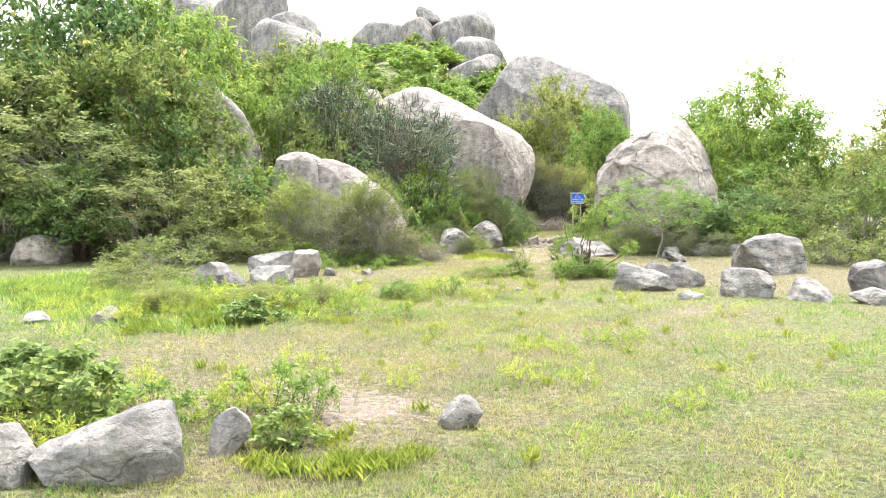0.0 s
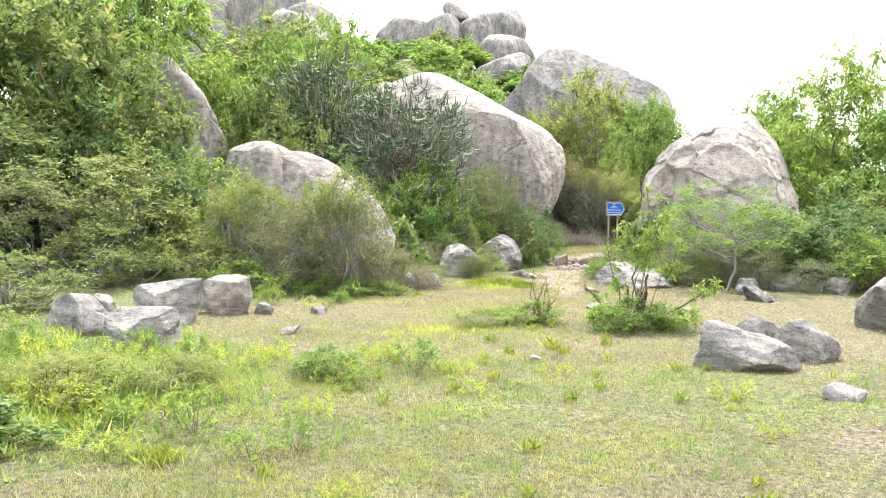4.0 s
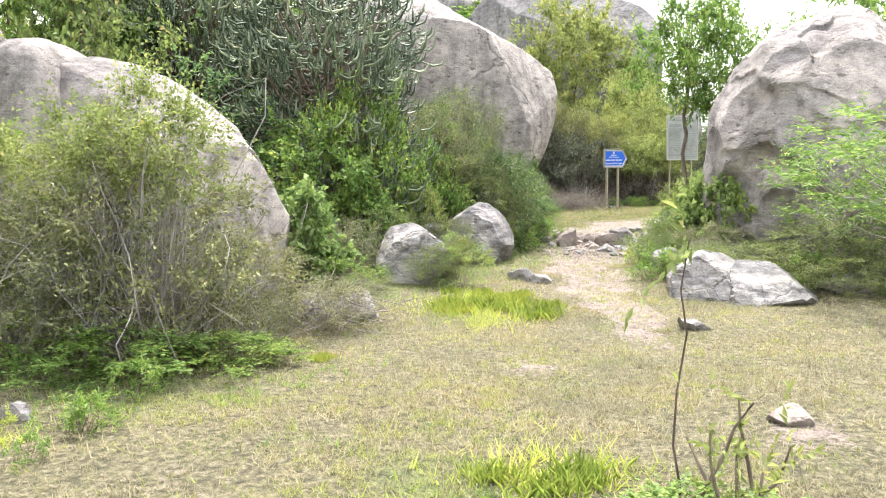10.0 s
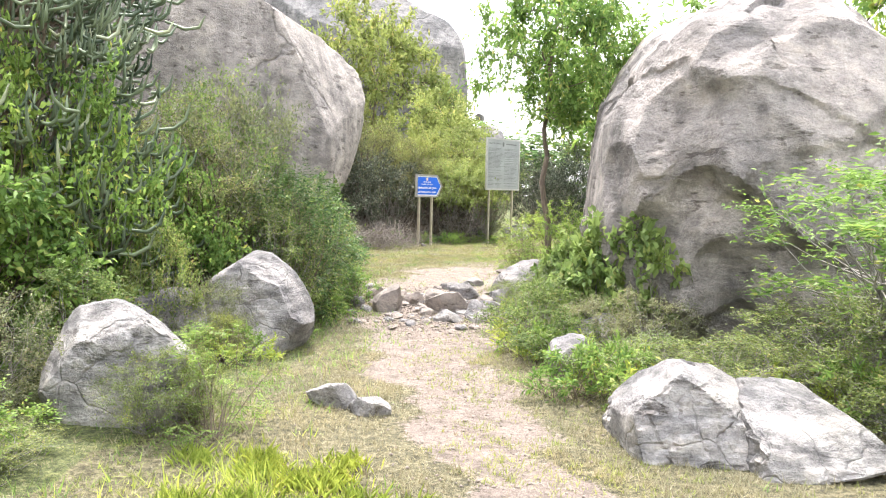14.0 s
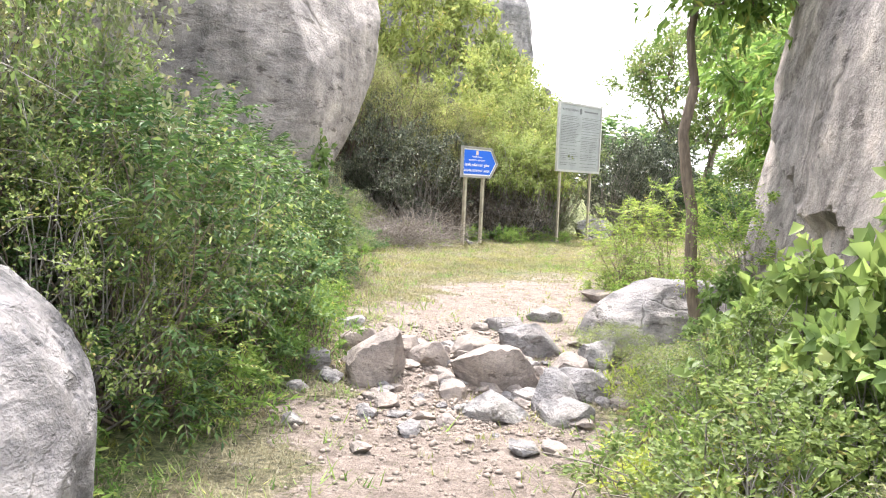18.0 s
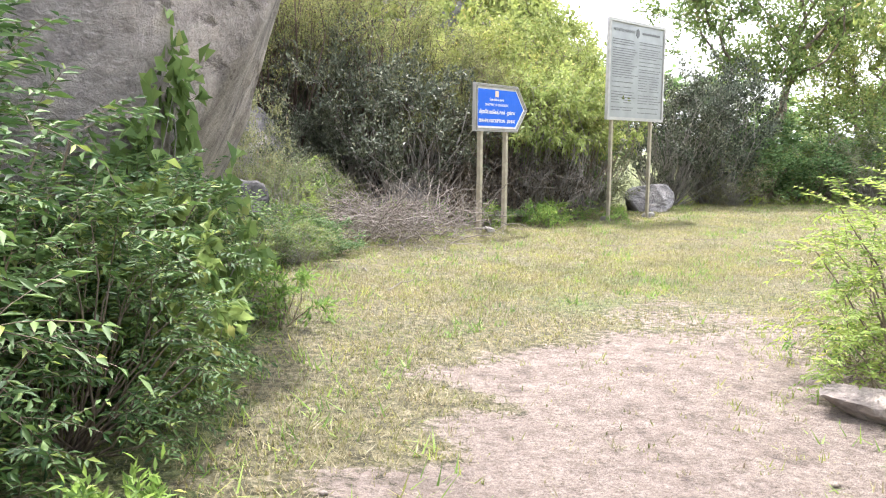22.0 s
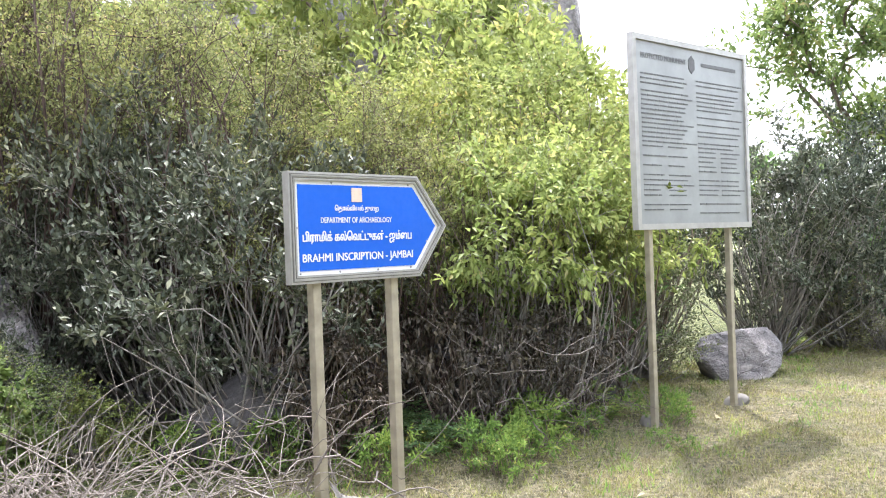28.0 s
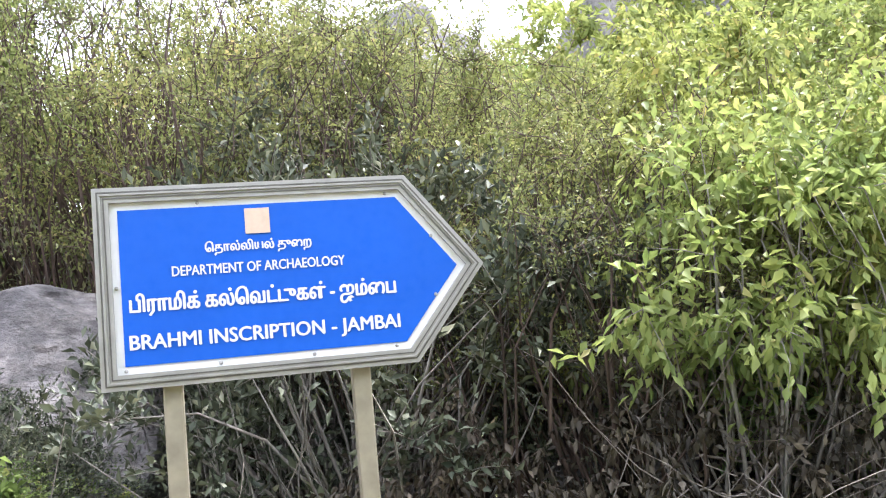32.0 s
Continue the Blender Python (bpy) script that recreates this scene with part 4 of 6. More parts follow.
KINDS = {
    # height, radius, clumps, twigs per clump, leaves per twig, leaf length, width, crown base, clump size, droop, shape, leaf material, bark, stems
    "small_leaf": (2.0, 1.1, 70, 8, 10, 0.070, 0.040, 0.05, 0.34, 0.0, (0.8, 1, 0.95, 0.6), L_OLIVE, M_GREYBARK, 7),
    "fresh": (2.0, 1.1, 72, 8, 11, 0.080, 0.044, 0.05, 0.36, 0.1, (0.8, 1, 0.95, 0.6), L_BRIGHT, M_BARK, 7),
    "dusty": (2.0, 1.15, 80, 9, 10, 0.054, 0.030, 0.03, 0.40, 0.0, (0.9, 1, 0.9, 0.6), L_TWIG, M_GREYBARK, 14),
    "deep": (2.2, 1.1, 74, 9, 11, 0.088, 0.046, 0.02, 0.36, 0.1, (0.9, 1, 0.95, 0.6), L_DEEP, M_BARK, 6),
    "lime": (2.0, 1.0, 74, 10, 13, 0.05, 0.023, 0.06, 0.36, 0.0, (0.8, 1, 0.95, 0.6), L_YELLOW, M_BARK, 7),
    "thorn": (2.0, 1.0, 120, 9, 12, 0.042, 0.022, 0.02, 0.34, 0.2, (0.95, 1, 0.9, 0.6), L_THORN, M_GREYBARK, 16),
    "canopy": (2.2, 0.8, 60, 9, 13, 0.045, 0.022, 0.55, 0.30, 0.1, (0.7, 1, 0.9, 0.5), L_YELLOW, M_GREYBARK, 9),
    "hedge": (3.2, 1.2, 90, 9, 13, 0.062, 0.030, 0.40, 0.36, 0.45, (0.8, 1, 0.95, 0.6), L_YELLOW, M_BARK, 8),
    "privet": (2.4, 0.9, 52, 8, 12, 0.080, 0.034, 0.45, 0.36, 0.5, (0.8, 1, 0.95, 0.6), L_PRIVET, M_GREYBARK, 8),
    "bank": (2.0, 1.0, 100, 9, 12, 0.040, 0.021, 0.05, 0.32, 0.15, (0.85, 1, 0.95, 0.6), L_OLIVE, M_GREYBARK, 9),
    "fine": (3.2, 1.2, 110, 10, 14, 0.034, 0.018, 0.38, 0.36, 0.2, (0.8, 1, 0.95, 0.6), L_FINE, M_DARKSTEM, 10),
    "withered": (1.4, 0.8, 50, 7, 7, 0.075, 0.036, 0.05, 0.3, 0.5, (0.8, 1, 0.95, 0.6), L_DEAD, M_BARK, 12),
    "broad": (1.2, 0.6, 46, 4, 7, 0.115, 0.085, 0.1, 0.2, 0.25, (0.7, 1, 0.95, 0.6), L_BROAD, M_GREYBARK, 8),
    "fleshy": (2.6, 1.4, 130, 10, 9, 0.080, 0.034, 0.18, 0.36, -0.2, (0.9, 1, 0.95, 0.65), L_GREYLEAF, M_GREYBARK, 9),
    "tree_olive": (7.0, 2.8, 130, 9, 9, 0.23, 0.10, 0.02, 0.72, 0.0, (0.85, 1, 0.95, 0.55), L_OLIVE, M_BARK, 4),
    "tree_fresh": (7.0, 2.6, 130, 9, 10, 0.25, 0.075, 0.04, 0.70, 0.55, (0.85, 1, 0.95, 0.55), L_BRIGHT, M_BARK, 4),
    "tree_deep": (7.0, 2.8, 130, 9, 9, 0.23, 0.11, 0.0, 0.72, 0.1, (0.95, 1, 0.95, 0.55), L_DEEP, M_BARK, 4),
    "tree_lime": (6.0, 2.4, 120, 9, 9, 0.20, 0.085, 0.2, 0.64, 0.1, (0.75, 1, 0.95, 0.55), L_YELLOW, M_BARK, 3),
    "tree_open": (6.5, 2.5, 175, 9, 11, 0.15, 0.06, 0.38, 0.66, 0.1, (0.6, 1, 0.95, 0.6), L_OLIVE, M_BARK, 2),
    "tree_slim": (5.2, 1.6, 120, 9, 10, 0.13, 0.05, 0.52, 0.46, 0.25, (0.6, 1, 0.95, 0.55), L_BRIGHT, M_BARK, 1),
    "edge_olive": (6.0, 3.0, 90, 6, 8, 0.32, 0.15, 0.02, 0.85, 0.0, (0.9, 1, 0.95, 0.55), L_OLIVE, M_BARK, 2),
    "edge_deep": (6.0, 3.0, 90, 6, 8, 0.32, 0.15, 0.02, 0.85, 0.0, (0.9, 1, 0.95, 0.55), L_DEEP, M_BARK, 2),
    "weed": (0.35, 0.33, 12, 5, 7, 0.052, 0.017, 0.05, 0.11, 0.0, (0.8, 1, 0.95, 0.7), L_BRIGHT, M_BARK, 6),
    "yellow_weed": (0.35, 0.33, 10, 5, 7, 0.058, 0.015, 0.05, 0.11, 0.0, (0.8, 1, 0.95, 0.7), L_LIME, M_BARK, 6),
    "far_olive": (6.0, 3.0, 52, 5, 6, 0.66, 0.34, 0.02, 1.0, 0.0, (0.9, 1, 0.95, 0.55), L_OLIVE, M_BARK, 2),
    "far_fresh": (6.0, 3.0, 52, 5, 6, 0.66, 0.32, 0.02, 1.0, 0.1, (0.9, 1, 0.95, 0.55), L_BRIGHT, M_BARK, 2),
    "far_deep": (6.0, 3.0, 52, 5, 6, 0.66, 0.34, 0.02, 1.0, 0.0, (0.95, 1, 0.95, 0.55), L_DEEP, M_BARK, 2),
}
LABELS = {
    "small_leaf": ("dense olive-green shrub with small leaves", "shrub"), "fresh": ("bushy fresh green shrub beside the path", "shrub"),
    "dusty": ("grey twiggy thorn bush with dusty leaves", "shrub"), "deep": ("dark green dense shrub in shade", "shrub"),
    "lime": ("sunlit yellow-green feathery shrub", "shrub"), "broad": ("leafy weed with broad bright green leaves", "plant"),
    "fleshy": ("dark grey-green shrub with fleshy tongue-shaped leaves", "shrub"), "tree_olive": ("olive-green acacia tree on the slope", "tree"),
    "tree_fresh": ("bright green leafy tree with drooping sprays", "tree"), "tree_deep": ("dark green tree with dense crown", "tree"),
    "tree_lime": ("light yellow-green tree among boulders", "tree"), "tree_slim": ("slender tree with bare brown trunk and light crown", "tree"), "tree_open": ("open tree with forked dark trunk and gaps of sky", "tree"), "far_olive": ("olive-green scrub on the far slope", "shrub"),
    "far_fresh": ("fresh green scrub on the far slope", "shrub"), "far_deep": ("dark green distant tree at the field edge", "tree"), "neem": ("young tree with long pinnate glossy leaves", "shrub"),
    "euphorbia": ("grey-green candelabra euphorbia with upright stems", "tree"), "feather": ("fine-leaved feathery thorn tree", "tree"),
}
LABELS["thorn"] = ("dense grey thorn bush with tangled twigs", "shrub")
LABELS["canopy"] = ("olive-yellow leafy top of a thorn bush", "shrub")
LABELS["hedge"] = ("sunlit lime-green shrub with hanging leaves", "shrub")
LABELS["bank"] = ("olive thorn shrub of tiny leaves on thin twigs", "shrub")
LABELS["fine"] = ("fine-leaved olive thorn shrub with grey twigs", "shrub")
LABELS["acacia"] = ("olive acacia with layered feathery sprays", "tree")
LABELS["sprig"] = ("airy young shrub with lime pinnate leaves", "shrub")
LABELS["withered"] = ("withered brown vine leaves darkened for hedge shade", "shrub")
LABELS["edge_olive"] = LABELS["edge_deep"] = ("leafy green tree at the far field edge", "tree")
LABELS["privet"] = ("overhanging shrub with large lime-green leaves", "shrub")
LABELS["weed"], LABELS["yellow_weed"] = ("low leafy green weed in the turf", "weed"), ("low yellow-green weed in the turf", "weed")
made_kinds = {}


def build_kind(kind, seed):
    rs = np.random.RandomState(seed)
    h, r, clumps, twigs, per, ll, lw, low, cs, droop, shape, lm, bm_, stems = KINDS[kind]
    root = new(kind)
    root.name = LABELS[kind][1]
    c = crown_points(rs, clumps, h, r, low, shape)
    feet = rs.normal(0, 0.06 * r, (stems, 3)) * (1, 1, 0)
    lines = []
    if kind.startswith(("tree", "far", "edge")):
        nodes, links = [], []
        for s in range(stems):
            a = 6.283 * s / stems + rs.uniform(-0.5, 0.5)
            q = np.array([math.cos(a) * r * 0.16, math.sin(a) * r * 0.16, max(low * h * 0.8, h * 0.22) * rs.uniform(0.85, 1.15)])
            nodes.append((q, 0.0))
        if stems == 1:
            for z in np.arange(nodes[0][0][2] + 0.14 * h, 0.86 * h, 0.14 * h):
                q = nodes[-1][0] + (rs.normal(0, 0.02 * h), rs.normal(0, 0.02 * h), 0.14 * h)
                links.append((len(nodes) - 1, len(nodes)))
                nodes.append((q, 0.0))
        order = np.argsort([min(np.linalg.norm(p_ - q[0]) for q in nodes) for p_ in c])
        for k in order:
            cost = [np.linalg.norm(c[k] - q) + 0.35 * w for q, w in nodes]
            f = int(np.argmin(cost))
            links.append((f, len(nodes)))
            nodes.append((c[k], nodes[f][1] + float(np.linalg.norm(c[k] - nodes[f][0]))))
        load = np.ones(len(nodes))
        for f, k in links[::-1]:
            load[f] += load[k]
        for s in range(stems):
            ra = (0.0011 if stems == 1 else 0.0017) * h * math.sqrt(load[s])
            V, F = tubes([curve_line(rs, (rs.normal(0, 0.05), rs.normal(0, 0.05), -0.1), nodes[s][0], ra * (1.1 if stems == 1 else 1.35), ra * (0.85 if stems == 1 else 1), 0.04 if stems == 1 else 0.1, 7)], 6)
            part_arrays("trunk", V, F, bm_, root, True)
        for f, k in links:
            ra, rb = ((0.001 if stems == 1 else 0.0016) * h * math.sqrt(load[q]) for q in (min(f, k) if load[f] < 2 * load[k] else k, k))
            lines.append(curve_line(rs, nodes[f][0], nodes[k][0], ra, rb * 0.8, 0.16, 5))
    else:
        for k, p_ in enumerate(c):
            lines.append(curve_line(rs, feet[k % stems] - (0, 0, 0.05), p_, (0.003 if kind == "thorn" else 0.006) * h + 0.003, 0.003, 0.55 if kind == "thorn" else 0.2, 6))
    ends, starts = [], []
    for p_ in c:
        out = p_ * (1, 1, 0.4) + (0, 0, 0.15 * h)
        out /= np.linalg.norm(out) + 1e-9
        d = rs.normal(0, 1, (twigs, 3)) + out * 0.8 + np.array([0, 0, -droop])
        d /= np.linalg.norm(d, axis=1)[:, None]
        L = cs * rs.uniform(0.5, 1.25, (twigs, 1))
        starts.append(np.repeat(p_[None], twigs, 0))
        ends.append(p_ + d * L)
    starts, ends = np.concatenate(starts), np.concatenate(ends)
    ends[:, 2] = np.maximum(ends[:, 2], 0.04)
    for a, b_ in list(zip(starts, ends))[:: 1000 if kind.startswith(("far", "edge", "weed", "yellow")) else 7 if kind.startswith("tree") else 2 if kind in ("dusty", "fine", "thorn", "fleshy", "bank") else 4]:
        lines.append(curve_line(rs, a, b_, 0.0022 * math.sqrt(h), 0.0012, 0.12, 3))
    V, F = tubes(lines, 3)
    part_arrays("woody_frame", V, F, bm_, root, True)
    t = (np.arange(per)[None, :, None] + rs.uniform(0, 1, (len(starts), per, 1))) / per
    pos = starts[:, None] + (ends - starts)[:, None] * t + rs.normal(0, 0.06 * cs, (len(starts), per, 3))
    dirs = (ends - starts)[:, None] / (cs + 1e-9) + rs.normal(0, 0.7, (len(starts), per, 3)) - np.array([0, 0, droop * 1.5])
    pos[..., 2] = np.maximum(pos[..., 2], 0.02)
    V, F = leaves(rs, pos.reshape(-1, 3), dirs.reshape(-1, 3), ll, lw, 0.25, 0.1)
    part_arrays("crown", V, F, lm, root)
    return root, h, r


def build_neem(seed, fronds=150, mat=None):
    """Shrub of long pinnate fronds: paired leaflets along each rib."""
    rs = np.random.RandomState(seed)
    root = new("shrub")
    h, r = 2.2, 1.1
    lines, P, D = [], [], []
    for k in range(fronds):
        a, u = rs.uniform(0, 6.283), rs.uniform(0.15, 1)
        z = h * rs.uniform(0.1, 0.95)
        wide = r * np.interp(z / h, [0, 0.4, 0.8, 1], [0.75, 1, 0.8, 0.3])
        p_ = np.array([math.cos(a) * wide * u ** 0.5, math.sin(a) * wide * u ** 0.5, z])
        if k % 3 == 0:
            lines.append(curve_line(rs, rs.normal(0, 0.05, 3) * (1, 1, 0), p_, 0.014, 0.005, 0.12, 6))
        for _ in range(3):
            d = p_ * (1, 1, 0.15) / r + rs.normal(0, 0.5, 3) + (0, 0, 0.25)
            d /= np.linalg.norm(d)
            L = rs.uniform(0.28, 0.48)
            t = np.linspace(0, 1, 8)[:, None]
            rib = p_ + d * L * t - np.array([0, 0, 0.22]) * L * t ** 2
            rib[:, 2] = np.maximum(rib[:, 2], 0.03)
            lines.append(np.concatenate([rib[::2], np.full((4, 1), 0.002)], 1))
            side = np.cross(d, (0, 0, 1))
            side /= np.linalg.norm(side) + 1e-9
            for s in (-1, 1):
                P.append(rib[1:])
                D.append(d * 0.6 + side * s + rs.normal(0, 0.12, (7, 3)) - np.array([0, 0, 0.3]))
    V, F = tubes(lines, 4)
    part_arrays("woody_frame", V, F, M_BARK, root, True)
    V, F = leaves(rs, np.concatenate(P), np.concatenate(D), 0.085, 0.026, 0.15, 0.15)
    part_arrays("crown", V, F, mat or L_NEEM, root)
    return root, h, r


def build_feather(seed, mat=None, limbs=56):
    """Small thorn tree: layered sprays of tiny leaflets on thin limbs."""
    rs = np.random.RandomState(seed)
    root = new("tree")
    h, r = 2.8, 1.6
    lines, P, D = [], [], []
    top = np.array([0.2, 0, h * 0.45])
    lines.append(curve_line(rs, (0, 0, -0.1), top, 0.04, 0.028, 0.1, 7))
    for k in range(limbs):
        a, u = rs.uniform(0, 6.283), rs.uniform(0.1, 1) ** 0.5
        p_ = np.array([math.cos(a) * r * u, math.sin(a) * r * u, h * rs.uniform(0.45, 1.0) * (1 - 0.25 * u)])
        lines.append(curve_line(rs, top * rs.uniform(0.5, 1), p_, 0.012, 0.003, 0.15, 6))
        for _ in range(7):
            d = p_ * (1, 1, 0) / r + rs.normal(0, 0.7, 3) * (1, 1, 0.35)
            d /= np.linalg.norm(d)
            L = rs.uniform(0.25, 0.5)
            t = np.linspace(0, 1, 12)[:, None]
            P.append(p_ + d * L * t + rs.normal(0, 0.02, (12, 3)))
            D.append(np.cross(d, (0, 0, 1)) * np.where(np.arange(12)[:, None] % 2, 1, -1) + d * 0.4 + rs.normal(0, 0.15, (12, 3)))
    V, F = tubes(lines, 4)
    part_arrays("woody_frame", V, F, M_GREYBARK, root, True)
    V, F = leaves(rs, np.concatenate(P), np.concatenate(D), 0.10, 0.03, 0.1, 0.1)
    part_arrays("crown", V, F, mat or L_BRIGHT, root)
    return root, h, r


def build_euphorbia(seed):
    """Candelabra of stout stems that curve out and turn upright."""
    rs = np.random.RandomState(seed)
    root = new("tree")
    h, r = 5.0, 1.7
    wood, stems = [], []
    wood.append(curve_line(rs, (0, 0, -0.15), (0.1, 0, h * 0.4), 0.15, 0.1, 0.05, 6))
    for k in range(150):
        a, u = rs.uniform(0, 6.283), rs.uniform(0.1, 1) ** 0.5
        z = h * rs.uniform(0.2, 0.9) * (1 - 0.2 * u * u)
        p_ = np.array([math.cos(a) * r * 0.88 * u, math.sin(a) * r * 0.88 * u, z])
        s = np.array([0, 0, min(h * 0.62, z * rs.uniform(0.55, 0.9))])
        ln = curve_line(rs, s, p_, 0.03, 0.014, 0.08, 7)
        ln[:, 2] -= 0.35 * np.sin(np.linspace(0, np.pi, 7)) * u
        wood.append(ln)
        for _ in range(24):
            b0 = p_ + rs.normal(0, 0.2, 3) * (1, 1, 0.7)
            out = b0 * (1, 1, 0) / r * 1.1 + rs.normal(0, 1.0, 3) * (1, 1, 0.4)
            L = rs.uniform(0.10, 0.22)
            t = np.linspace(0, 1, 4)[:, None]
            pts = b0 + out * L * 0.8 * np.sin(t * 1.5) + np.array([0, 0, 1]) * L * (t ** 1.8 - 0.2 * np.sin(3.1 * t))
            stems.append(np.concatenate([pts, np.array([[0.012], [0.018], [0.018], [0.007]])], 1))
    V, F = tubes(wood, 6)
    part_arrays("trunk", V, F, M_BARK, root, True)
    V, F = tubes(stems, 4)
    part_arrays("crown", V, F, L_SUCC, root, True)
    return root, h, r


def plant(kind, x, y, h, r, rz=0.0, variant=0, lift=0.0, group=""):
    """One plant of a kind at a place, at its own height and spread."""
    key = (kind, variant)
    z = float(ground_z(np.array(x), np.array(y))) - 0.03 + lift
    if key not in made_kinds:
        build = {"neem": build_neem, "sprig": lambda s: build_neem(s, 62, L_SPRIG), "euphorbia": build_euphorbia, "feather": build_feather, "acacia": lambda s: build_feather(s, L_ACACIA, 90)}.get(kind)
        made_kinds[key] = build(11 + 7 * variant) if build else build_kind(kind, 5 + 13 * variant + len(made_kinds))
        root, h0, r0 = made_kinds[key]
        ob = root
    else:
        root, h0, r0 = made_kinds[key]
        ob = copy_thing(root, Matrix())
    ob.matrix_basis = pose(x, y, z, 0, 0, rz) @ Matrix.Diagonal((r / r0, r / r0, h / h0, 1))
    text, cat = LABELS[kind]
    return tagged(ob, text, cat, group)

